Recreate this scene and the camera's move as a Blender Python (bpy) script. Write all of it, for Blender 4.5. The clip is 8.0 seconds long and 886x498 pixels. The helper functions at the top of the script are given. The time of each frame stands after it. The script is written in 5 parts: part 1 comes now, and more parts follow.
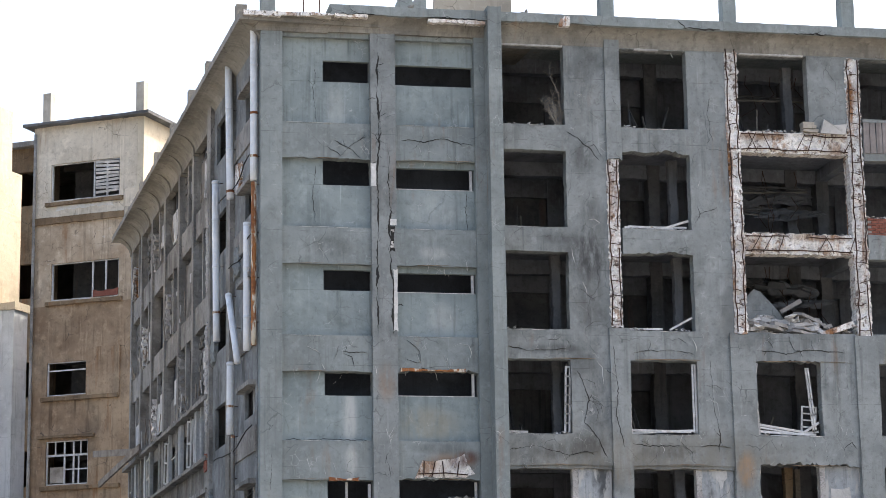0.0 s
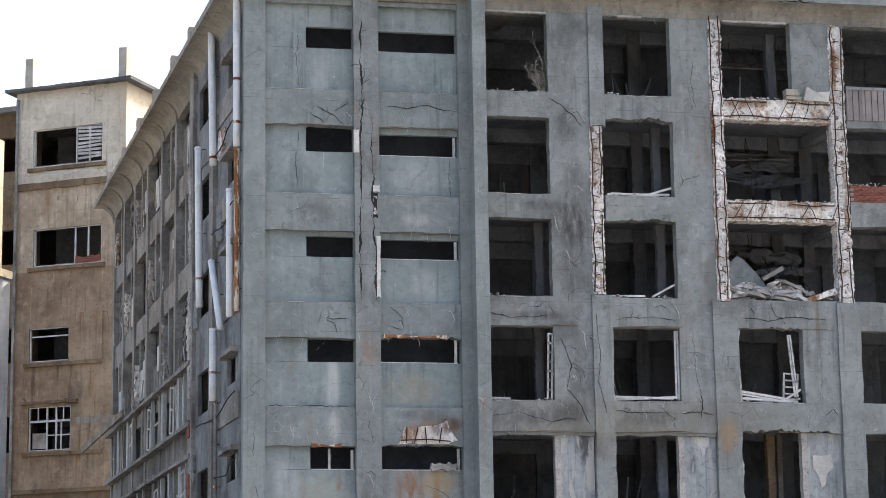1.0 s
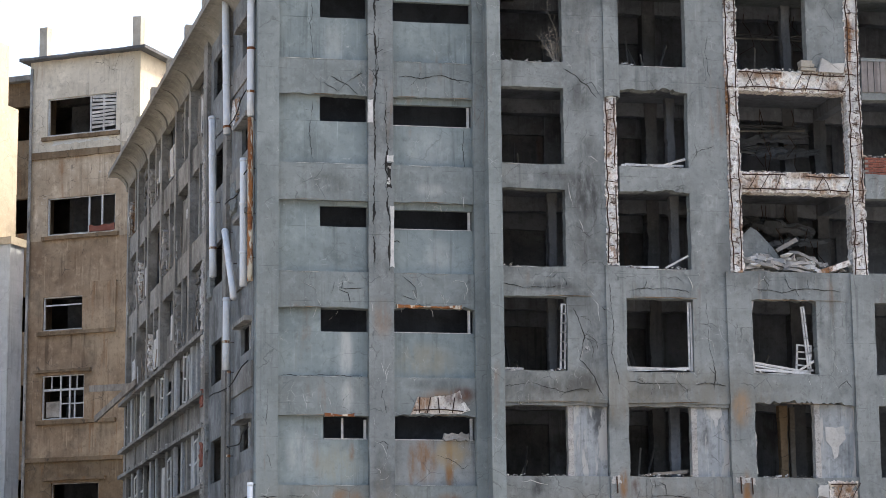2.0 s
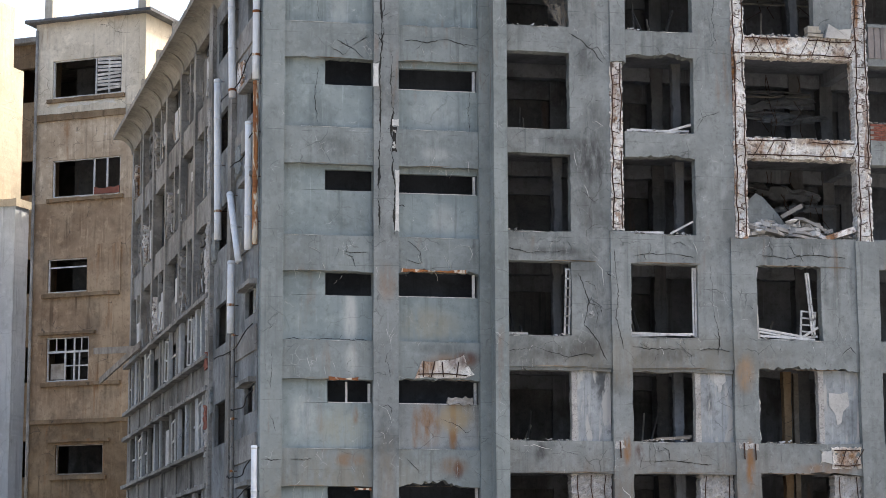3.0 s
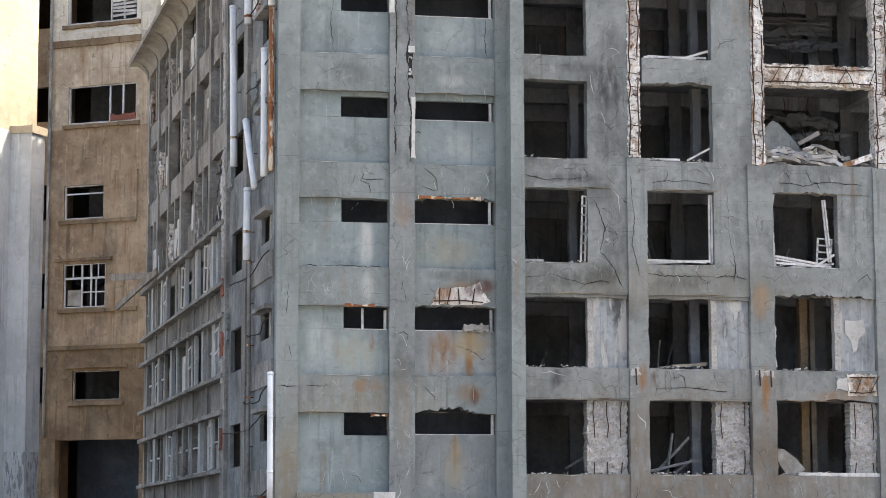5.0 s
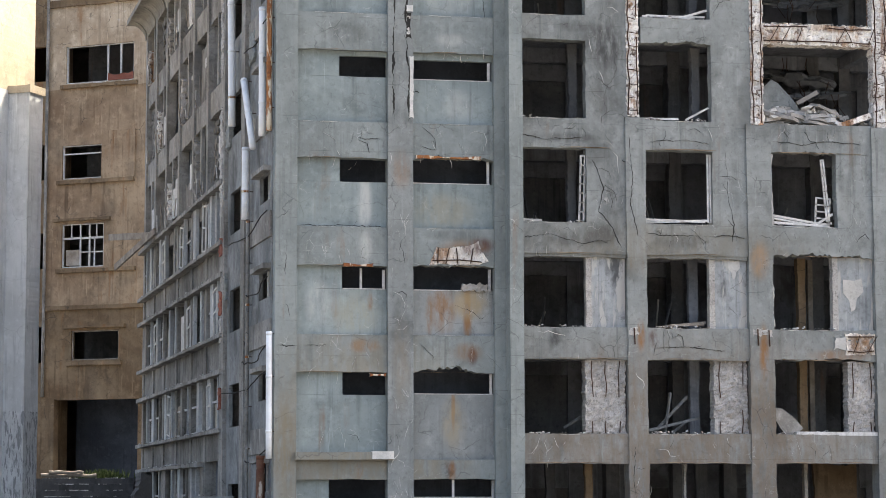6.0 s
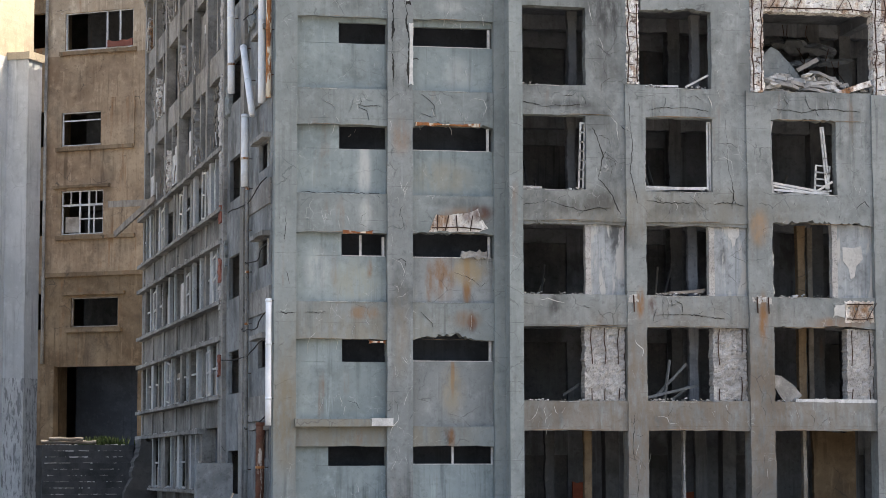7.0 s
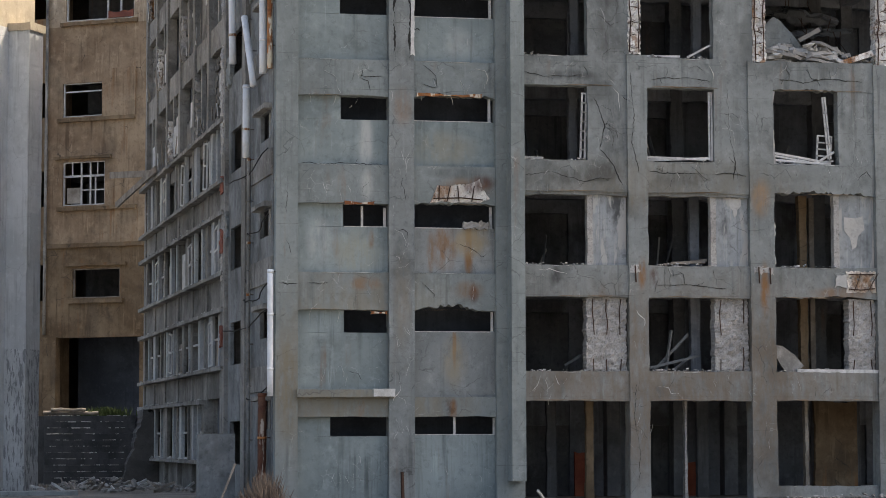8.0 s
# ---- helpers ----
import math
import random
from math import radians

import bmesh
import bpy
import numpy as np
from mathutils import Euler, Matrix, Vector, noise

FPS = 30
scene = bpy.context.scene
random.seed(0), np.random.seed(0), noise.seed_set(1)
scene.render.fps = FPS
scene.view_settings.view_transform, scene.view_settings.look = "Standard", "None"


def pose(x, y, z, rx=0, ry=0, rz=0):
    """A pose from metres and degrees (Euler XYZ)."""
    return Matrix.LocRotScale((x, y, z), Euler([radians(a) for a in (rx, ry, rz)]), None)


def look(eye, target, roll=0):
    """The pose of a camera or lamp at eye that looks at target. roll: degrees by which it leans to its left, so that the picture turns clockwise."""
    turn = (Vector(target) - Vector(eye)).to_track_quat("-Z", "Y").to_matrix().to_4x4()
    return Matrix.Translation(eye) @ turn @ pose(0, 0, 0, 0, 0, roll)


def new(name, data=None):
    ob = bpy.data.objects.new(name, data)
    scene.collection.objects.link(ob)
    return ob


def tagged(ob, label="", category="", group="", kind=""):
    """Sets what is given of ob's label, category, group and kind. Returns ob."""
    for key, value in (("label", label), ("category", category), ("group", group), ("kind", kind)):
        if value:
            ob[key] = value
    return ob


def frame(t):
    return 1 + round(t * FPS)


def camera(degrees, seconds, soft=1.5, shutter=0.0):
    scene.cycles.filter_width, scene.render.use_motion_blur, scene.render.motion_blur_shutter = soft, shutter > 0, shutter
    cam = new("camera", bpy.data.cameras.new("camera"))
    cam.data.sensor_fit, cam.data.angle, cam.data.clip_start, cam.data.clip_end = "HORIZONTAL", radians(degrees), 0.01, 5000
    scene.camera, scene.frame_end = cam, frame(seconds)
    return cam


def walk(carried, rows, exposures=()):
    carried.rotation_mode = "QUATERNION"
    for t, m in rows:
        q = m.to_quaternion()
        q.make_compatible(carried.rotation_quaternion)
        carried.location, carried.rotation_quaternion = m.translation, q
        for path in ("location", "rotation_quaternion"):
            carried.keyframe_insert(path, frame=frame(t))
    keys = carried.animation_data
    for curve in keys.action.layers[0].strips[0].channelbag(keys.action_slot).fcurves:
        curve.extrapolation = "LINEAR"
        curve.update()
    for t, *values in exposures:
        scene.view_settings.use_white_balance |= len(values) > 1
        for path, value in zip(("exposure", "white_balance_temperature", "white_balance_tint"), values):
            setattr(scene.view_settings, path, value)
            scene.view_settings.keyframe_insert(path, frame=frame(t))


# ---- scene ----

# The building's front lies along x at y = 0, its long side runs back from the corner at the origin.
EYE = (-6.415, -59.6, 1.6)
cam = camera(22.08, 8.0, soft=0.85)
ROWS = [  # seconds, yaw, pitch, roll
    (0.0, -10.842, 11.724, -0.842),
    (0.5, -11.132, 11.268, -0.909),
    (1.0, -11.268, 10.875, -0.827),
    (2.5, -10.735, 9.71, -0.386),
    (3.0, -10.784, 9.229, -0.219),
    (3.5, -10.699, 8.704, -0.173),
    (4.0, -10.502, 8.271, -0.04),
    (5.5, -10.355, 6.887, -0.123),
    (6.0, -10.408, 6.368, -0.142),
    (6.5, -10.425, 5.962, -0.04),
    (7.0, -10.418, 5.54, -0.101),
    (7.5, -10.407, 5.17, -0.036),
    (8.0, -10.375, 4.8, -0.16),
]


def aim(yaw, pitch, roll):
    a, b = radians(yaw), radians(pitch)
    ahead = Vector((-math.sin(a) * math.cos(b), math.cos(a) * math.cos(b), math.sin(b)))
    return look(EYE, Vector(EYE) + ahead * 50, roll)


EXPOSURES = [(0.0, 1.64, 6650, 10), (1.0, 1.62, 6650, 10), (2.5, 1.6, 6720, 10), (3.2, 1.64, 6750, 10), (4.0, 1.84, 6850, 10), (5.5, 1.88, 7000, 10), (7.0, 1.8, 7000, 10), (7.5, 1.55, 7000, 10), (8.0, 1.22, 7050, 10)]
walk(cam, [(t, aim(a, b, c)) for t, a, b, c in ROWS], EXPOSURES)

# ---- daylight ----
SUN_TO = Vector((0.97, 0.25, 0)).normalized() * math.cos(radians(52)) + Vector((0, 0, math.sin(radians(52))))
world = bpy.data.worlds.new("sky")
scene.world = world
world.use_nodes = True
wn = world.node_tree.nodes
sky = wn.new("ShaderNodeTexSky")
sky.sky_type = "NISHITA"
sky.sun_disc = False
sky.sun_elevation = radians(52)
sky.sun_rotation = math.atan2(SUN_TO.x, SUN_TO.y)
sky.air_density, sky.dust_density, sky.ozone_density = 1.0, 6.0, 1.0
wn["Background"].inputs["Strength"].default_value = 0.15
world.node_tree.links.new(sky.outputs[0], wn["Background"].inputs["Color"])
sun = new("sun", bpy.data.lights.new("sun", "SUN"))
sun.data.energy, sun.data.angle, sun.data.color = 2.4, radians(0.5), (1.0, 0.93, 0.82)
sun.matrix_world = look((40, 10, 60), Vector((40, 10, 60)) - SUN_TO)


# ---- materials ----
def mat(name, dark, light, rough=0.9, scale=1.0, streak=0.0, crack=0.0, salt=0.0, rust=0.0, bump=0.3, grain=0.35, metal=0.0, peel=None, soot=0.0, vary=0.0, mottle=0.0, joint=0.0, web=0.0, marks=(), lumps=0.0, warm=0.35, scab=0.0):
    """A weathered surface: two tones in blotches, fine grain, rain streaks, cracks, lime bloom and rust."""
    m = bpy.data.materials.new(name)
    m.use_nodes = True
    n, l = m.node_tree.nodes, m.node_tree.links
    b = n["Principled BSDF"]
    b.inputs["Roughness"].default_value, b.inputs["Metallic"].default_value = rough, metal
    b.inputs["Specular IOR Level"].default_value = 0.25
    tc = n.new("ShaderNodeTexCoord").outputs["Object"]

    def tex(kind, sc, stretch=(1, 1, 1), **kw):
        mp = n.new("ShaderNodeMapping")
        mp.inputs["Scale"].default_value = stretch
        l.new(tc, mp.inputs["Vector"])
        t = n.new("ShaderNodeTexNoise" if kind == "noise" else "ShaderNodeTexVoronoi")
        t.inputs["Scale"].default_value = sc
        if kind == "noise":
            t.inputs["Detail"].default_value = kw.get("detail", 6)
            t.inputs["Roughness"].default_value = kw.get("rough", 0.6)
            t.inputs["Distortion"].default_value = kw.get("warp", 0.0)
        else:
            t.feature = "DISTANCE_TO_EDGE"
            w = n.new("ShaderNodeTexNoise")
            w.inputs["Scale"].default_value, w.inputs["Detail"].default_value = sc * 2.2, 5
            l.new(mp.outputs[0], w.inputs["Vector"])
            mx = n.new("ShaderNodeVectorMath")
            mx.operation = "MULTIPLY_ADD"
            l.new(w.outputs["Color"], mx.inputs[0])
            mx.inputs[1].default_value = (0.32 / sc,) * 3
            l.new(mp.outputs[0], mx.inputs[2])
            l.new(mx.outputs[0], t.inputs["Vector"])
            return t.outputs["Distance"]
        l.new(mp.outputs[0], t.inputs["Vector"])
        return t.outputs["Fac"]

    def band(value, a, c):
        r = n.new("ShaderNodeMapRange")
        r.interpolation_type = "SMOOTHSTEP"
        for k, x in zip(("From Min", "From Max"), (a, c)):
            r.inputs[k].default_value = x
        l.new(value, r.inputs["Value"])
        return r.outputs[0]

    def times(p, q):
        k = n.new("ShaderNodeMath")
        k.operation = "MULTIPLY"
        l.new(p, k.inputs[0])
        if isinstance(q, float):
            k.inputs[1].default_value = q
        else:
            l.new(q, k.inputs[1])
        return k.outputs[0]

    def over(base, colour, fac):
        x = n.new("ShaderNodeMix")
        x.data_type = "RGBA"
        l.new(fac, x.inputs[0])
        if isinstance(base, tuple):
            x.inputs[6].default_value = (*base, 1)
        else:
            l.new(base, x.inputs[6])
        x.inputs[7].default_value = (*colour, 1)
        return x.outputs[2]

    col = over(dark, light, band(tex("noise", 0.55 * scale, warp=0.6), 0.3, 0.7))
    mid = tuple(0.62 * d for d in dark)
    col = over(col, mid, times(band(tex("noise", 2.6 * scale, detail=8, rough=0.65), 0.5, 0.78), 0.5))
    col = over(col, tuple(min(1, 1.25 * v) for v in light), times(band(tex("noise", 5.5 * scale, detail=8), 0.52, 0.75), 0.35))
    fine = tex("noise", 45 * scale, detail=4, rough=0.7)
    col = over(col, mid, times(band(fine, 0.5, 0.75), grain))
    height = fine
    if mottle:
        spot = tex("noise", 7.0 * scale, detail=10, rough=0.75)
        col = over(col, tuple(0.5 * d for d in dark), times(band(spot, 0.5, 0.7), mottle))
        col = over(col, (0.2, 0.165, 0.115), times(band(tex("noise", 0.8 * scale, detail=6), 0.52, 0.72), mottle * warm))
        col = over(col, tuple(min(1, 1.3 * v) for v in light), times(band(tex("noise", 3.1 * scale, detail=9, rough=0.7), 0.54, 0.68), mottle * 0.7))
        height = spot
    if web:
        k = times(band(tex("vor", 2.6), 0.012, 0.003), band(tex("noise", 0.7, detail=4), 0.46, 0.58))
        col = over(col, (0.05, 0.05, 0.05), times(k, web))
    if joint:
        sp = n.new("ShaderNodeSeparateXYZ")
        l.new(tc, sp.inputs[0])
        wv = n.new("ShaderNodeMath")
        wv.operation = "PINGPONG"
        l.new(sp.outputs["Z"], wv.inputs[0])
        wv.inputs[1].default_value = 0.457
        k = times(band(wv.outputs[0], 0.012, 0.004), band(tex("noise", 1.7, detail=5), 0.45, 0.6))
        col = over(col, tuple(0.4 * d for d in dark), times(k, joint))
    if vary:
        oi = n.new("ShaderNodeObjectInfo")
        col = over(col, tuple(0.55 * d for d in dark), times(oi.outputs["Random"], vary))
    if streak:
        s = times(band(tex("noise", 1.6, (3.2, 3.2, 0.16), detail=7), 0.5, 0.72), band(tex("noise", 0.5), 0.35, 0.62))
        col = over(col, tuple(0.45 * d for d in dark), times(s, streak))
        s2 = times(band(tex("noise", 2.3, (3.5, 3.5, 0.2), detail=7), 0.57, 0.75), band(tex("noise", 0.8), 0.42, 0.62))
        col = over(col, tuple(min(1, 1.45 * v) for v in light), times(s2, streak * 0.8))
    if soot:
        col = over(col, (0.035, 0.034, 0.032), times(band(tex("noise", 0.62, (1, 1, 0.7), warp=0.2, detail=9, rough=0.6), 0.52, 0.66), soot))
    if rust:
        lo = 0.56 - 0.12 * max(0, rust - 0.5)
        r = times(band(tex("noise", 1.1, (2.4, 2.4, 0.3), detail=6), lo, lo + 0.16), band(tex("noise", 0.33), lo - 0.08, lo + 0.06))
        col = over(col, (0.23, 0.105, 0.04), times(r, rust))
    for x, z, w, h, colour, strength in marks:
        # one mark on the front, a stain or a broad tint: centre, half width, half height
        mp = n.new("ShaderNodeMapping")
        mp.vector_type = "POINT"
        mp.inputs["Location"].default_value = (-x / w, 0, -z / h)
        mp.inputs["Scale"].default_value = (1 / w, 0, 1 / h)
        l.new(tc, mp.inputs["Vector"])
        ln = n.new("ShaderNodeVectorMath")
        ln.operation = "LENGTH"
        l.new(mp.outputs[0], ln.inputs[0])
        k = times(band(ln.outputs["Value"], 1.15, 0.35), band(tex("noise", 2.4, (1.9, 1, 0.6), detail=9, rough=0.7), 0.26, 0.6))
        col = over(col, colour, times(k, strength))
    if lumps:
        # Pits are coloured dark: crevice shade put into the colour.
        pit = tex("noise", 9.0, detail=9, rough=0.85)
        col = over(col, tuple(0.3 * d for d in dark), times(band(pit, 0.53, 0.62), lumps))
        col = over(col, tuple(0.55 * d for d in dark), times(band(tex("noise", 26.0, detail=4, rough=0.8), 0.52, 0.62), lumps * 0.7))
        height = pit
    if scab:
        # rust bled through broken concrete, and pocket shade painted dark where lumps fell out
        bled = times(band(tex("noise", 3.2, (1, 1, 0.7), detail=8, rough=0.7), 0.5, 0.6), scab)
        col = over(col, (0.3, 0.16, 0.075), times(bled, band(tex("noise", 0.9), 0.44, 0.58)))
        col = over(col, (0.085, 0.05, 0.035), times(band(tex("noise", 6.5, detail=9, rough=0.72), 0.54, 0.6), scab))
    if peel:
        p = band(tex("noise", 1.3 * scale, (2.4, 2.4, 0.5), detail=10, rough=0.65, warp=0.3), 0.5, 0.58)
        col = over(col, peel, p)
    if salt:
        s = times(band(tex("vor", 3.4), 0.02, 0.004), band(tex("noise", 1.5, detail=3), 0.56, 0.68))
        col = over(col, (0.72, 0.71, 0.68), times(s, salt))
    if crack:
        k = times(band(tex("vor", 1.1), 0.013, 0.004), band(tex("noise", 0.9, detail=3), 0.5, 0.62))
        col = over(col, (0.03, 0.03, 0.03), times(k, crack))
    l.new(col, b.inputs["Base Color"])
    bp = n.new("ShaderNodeBump")
    bp.inputs["Strength"].default_value, bp.inputs["Distance"].default_value = bump, 0.02
    l.new(height, bp.inputs["Height"])
    l.new(bp.outputs[0], b.inputs["Normal"])
    return m


RUST, SOOT, MAROON, WASH = (0.24, 0.125, 0.055), (0.045, 0.045, 0.045), (0.09, 0.035, 0.025), (0.5, 0.5, 0.48)
# The second mark, the widest, turns the lower storeys browner.
FRONT_MARKS = ((5.6, 8.5, 0.4, 0.25, MAROON, 0.8), (2.5, 3.3, 3.6, 3.6, (0.22, 0.18, 0.12), 0.6), (5.35, 5.5, 0.16, 0.28, MAROON, 0.95), (4.72, 2.5, 0.2, 0.25, MAROON, 0.8), (4.78, 2.35, 0.12, 0.4, RUST, 0.9), (2.4, 5.75, 0.5, 0.22, RUST, 0.6), (5.2, 5.6, 0.5, 0.3, RUST, 0.45), (5.1, 8.3, 0.8, 0.4, RUST, 0.6),
               (2.3, 2.45, 0.1, 0.3, RUST, 0.7), (2.45, 8.35, 0.2, 0.5, WASH, 0.6), (1.9, 14.2, 0.7, 0.35, SOOT, 0.45), (4.9, 8.75, 0.9, 0.2, SOOT, 0.4), (0.3, 3.0, 0.35, 1.6, (0.2, 0.16, 0.1), 0.6), (4.8, 14.1, 0.5, 0.2, WASH, 0.4))
# The first mark, the widest, turns the lower storeys browner.
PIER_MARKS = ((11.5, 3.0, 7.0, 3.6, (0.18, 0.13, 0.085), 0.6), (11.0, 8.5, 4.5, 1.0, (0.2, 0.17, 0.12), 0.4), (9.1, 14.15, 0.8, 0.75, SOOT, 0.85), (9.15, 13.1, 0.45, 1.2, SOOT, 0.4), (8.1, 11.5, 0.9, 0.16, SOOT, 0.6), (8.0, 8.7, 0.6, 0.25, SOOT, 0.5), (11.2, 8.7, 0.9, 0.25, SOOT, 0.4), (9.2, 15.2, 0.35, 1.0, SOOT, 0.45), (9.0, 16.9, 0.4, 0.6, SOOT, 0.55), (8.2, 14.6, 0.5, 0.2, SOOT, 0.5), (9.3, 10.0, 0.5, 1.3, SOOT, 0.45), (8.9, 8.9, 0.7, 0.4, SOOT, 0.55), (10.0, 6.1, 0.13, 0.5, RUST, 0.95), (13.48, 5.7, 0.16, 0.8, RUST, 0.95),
              (13.4, 8.2, 0.3, 0.6, (0.3, 0.2, 0.12), 0.8), (10.35, 6.0, 0.15, 0.3, MAROON, 0.7), (15.7, 5.6, 1.0, 0.2, RUST, 0.6), (7.6, 6.0, 0.2, 0.3, SOOT, 0.8), (3.4, 10.5, 0.3, 0.6, RUST, 0.45), (3.4, 5.2, 0.3, 1.4, (0.22, 0.18, 0.13), 0.5))
PANEL_MARKS = ((4.6, 6.75, 0.4, 0.75, RUST, 0.8), (5.25, 6.6, 0.14, 0.9, RUST, 0.95), (5.3, 6.9, 0.6, 0.5, (0.36, 0.27, 0.15), 0.7), (4.85, 4.1, 0.07, 0.7, RUST, 0.95), (4.85, 3.7, 0.4, 0.8, (0.36, 0.29, 0.18), 0.5), (4.2, 6.6, 0.12, 0.7, RUST, 0.7))
WASH_MARKS = ((2.45, 9.6, 0.22, 1.0, WASH, 0.75), (2.1, 18.0, 0.3, 0.9, WASH, 0.3), (4.6, 9.4, 1.0, 0.6, (0.3, 0.27, 0.2), 0.5), (2.2, 6.6, 0.8, 0.7, (0.32, 0.3, 0.22), 0.5), (1.2, 6.9, 0.4, 0.7, WASH, 0.5), (4.8, 15.3, 0.8, 0.6, WASH, 0.3), (1.6, 15.0, 0.6, 0.7, SOOT, 0.25), (5.0, 12.3, 0.5, 0.5, WASH, 0.35), (2.3, 12.5, 0.7, 0.6, SOOT, 0.25), (2.6, 6.95, 0.1, 0.3, RUST, 0.7))
M_FRONT = mat("front_concrete", (0.184, 0.206, 0.204), (0.27, 0.298, 0.294), streak=0.55, crack=0.35, salt=0.35, rust=0.5, mottle=0.4, joint=0.5, web=0.12, grain=0.28, warm=0.12, marks=FRONT_MARKS)
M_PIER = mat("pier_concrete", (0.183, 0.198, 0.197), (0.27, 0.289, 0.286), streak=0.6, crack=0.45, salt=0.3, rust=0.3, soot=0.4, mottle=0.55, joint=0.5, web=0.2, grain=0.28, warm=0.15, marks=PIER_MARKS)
M_PANEL = mat("panel_render", (0.198, 0.233, 0.234), (0.297, 0.342, 0.342), streak=0.8, crack=0.2, salt=0.35, rust=0.5, scale=0.8, mottle=0.4, web=0.1, grain=0.15, warm=0.1, marks=WASH_MARKS)
M_WING = mat("wing_concrete", (0.165, 0.158, 0.145), (0.33, 0.32, 0.3), streak=0.9, crack=0.6, soot=0.5, rust=0.3, mottle=0.6, web=0.4)
M_STREAK = mat("streaked_balcony_front", (0.11, 0.106, 0.098), (0.27, 0.262, 0.245), streak=1.0, soot=0.5, mottle=0.6, rust=0.3)
M_MULL = mat("pale_mullion", (0.31, 0.32, 0.325), (0.48, 0.495, 0.5), streak=0.8, mottle=0.5, crack=0.5)
M_CORNICE = mat("cornice_concrete", (0.33, 0.3, 0.25), (0.48, 0.45, 0.39), streak=0.5, crack=0.6, soot=0.25)
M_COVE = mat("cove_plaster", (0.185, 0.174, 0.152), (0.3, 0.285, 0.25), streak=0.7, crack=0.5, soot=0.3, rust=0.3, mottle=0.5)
M_SPALL = mat("spalled_concrete", (0.6, 0.585, 0.56), (0.9, 0.88, 0.85), streak=0.5, crack=0.8, rust=1.0, bump=1.0, grain=0.7, scale=1.6, web=0.5, mottle=0.2, lumps=0.5, scab=0.85)
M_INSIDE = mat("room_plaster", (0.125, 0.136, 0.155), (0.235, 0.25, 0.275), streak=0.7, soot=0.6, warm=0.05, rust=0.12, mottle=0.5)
# Pale reflector tone for the floors, to send light up into the rooms.
M_BOUNCE = mat("bounce_floor", (0.24, 0.245, 0.25), (0.4, 0.405, 0.41), warm=0.1, mottle=0.4, soot=0.2)
# Blue-black tone that puts the shade of deep openings into the colour.
M_DEEPSHADE = mat("deep_shade_tone", (0.045, 0.053, 0.068), (0.085, 0.098, 0.12), warm=0.0, mottle=0.4, streak=0.4)
# Darker, bluer tone: the shade of the stair recess is put into the colour.
M_STAIR = mat("shaded_stair_render", (0.13, 0.138, 0.14), (0.26, 0.272, 0.274), streak=0.35, crack=0.5, soot=0.6, rust=0.4, mottle=0.6)
# Darker tone than room_plaster, mainly for pieces inside the rooms.
M_DARKER = mat("darker_room_concrete", (0.08, 0.083, 0.088), (0.15, 0.154, 0.16), streak=0.7, soot=0.5, warm=0.1, rust=0.25, mottle=0.6)
# Top storey paint is paler; below it, alley shade darkens the tan colours.
M_TANMID = mat("shaded_tan_render", (0.2, 0.133, 0.083), (0.41, 0.31, 0.21), streak=0.8, crack=0.7, rust=0.7, soot=0.3, mottle=0.5, web=0.3, scale=0.6)
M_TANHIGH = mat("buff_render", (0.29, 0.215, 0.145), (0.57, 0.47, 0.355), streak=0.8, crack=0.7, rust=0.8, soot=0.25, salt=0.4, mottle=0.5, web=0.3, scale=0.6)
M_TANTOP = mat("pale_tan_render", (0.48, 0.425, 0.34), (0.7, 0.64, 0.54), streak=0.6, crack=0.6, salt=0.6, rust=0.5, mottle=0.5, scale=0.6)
# Warm sunlight is put into the tower top's colour; the wall below stays white.
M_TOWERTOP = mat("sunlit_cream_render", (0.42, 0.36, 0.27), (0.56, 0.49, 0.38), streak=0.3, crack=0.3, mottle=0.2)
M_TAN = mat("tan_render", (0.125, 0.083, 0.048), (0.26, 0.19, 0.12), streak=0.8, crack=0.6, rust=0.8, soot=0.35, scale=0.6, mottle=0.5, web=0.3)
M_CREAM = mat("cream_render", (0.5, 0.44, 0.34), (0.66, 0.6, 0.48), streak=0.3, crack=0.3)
M_WHITE = mat("white_render", (0.48, 0.495, 0.495), (0.64, 0.65, 0.65), streak=0.6, crack=0.2)
M_PANEL_RUST = mat("rusty_panel_render", (0.2, 0.215, 0.215), (0.3, 0.315, 0.31), streak=0.7, crack=0.4, salt=0.3, rust=0.5, scale=0.8, mottle=0.4, web=0.3, marks=PANEL_MARKS)
M_ROUGH = mat("rough_aggregate", (0.33, 0.315, 0.3), (0.53, 0.51, 0.485), bump=1.0, grain=0.8, scale=1.5, mottle=0.5, lumps=0.75)
M_SPALLRUST = mat("rusted_spall", (0.58, 0.54, 0.49), (0.9, 0.87, 0.82), scab=0.7, bump=1.0, grain=0.7, scale=1.6, web=0.5, mottle=0.2, lumps=0.5, rust=0.6, streak=0.5, marks=((4.55, 8.25, 0.4, 0.3, RUST, 0.95), (5.35, 8.4, 0.35, 0.25, MAROON, 0.85), (16.3, 5.9, 0.5, 0.4, RUST, 0.95), (14.2, 17.7, 0.9, 0.15, RUST, 0.8), (15.8, 14.8, 0.9, 0.15, RUST, 0.8), (13.9, 14.5, 0.3, 0.3, RUST, 0.7), (16.5, 17.4, 0.3, 0.3, RUST, 0.7)))
# Near-black: room shade put into the colour; also serves dark debris.
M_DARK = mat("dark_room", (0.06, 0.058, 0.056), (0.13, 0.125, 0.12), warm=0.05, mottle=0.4)
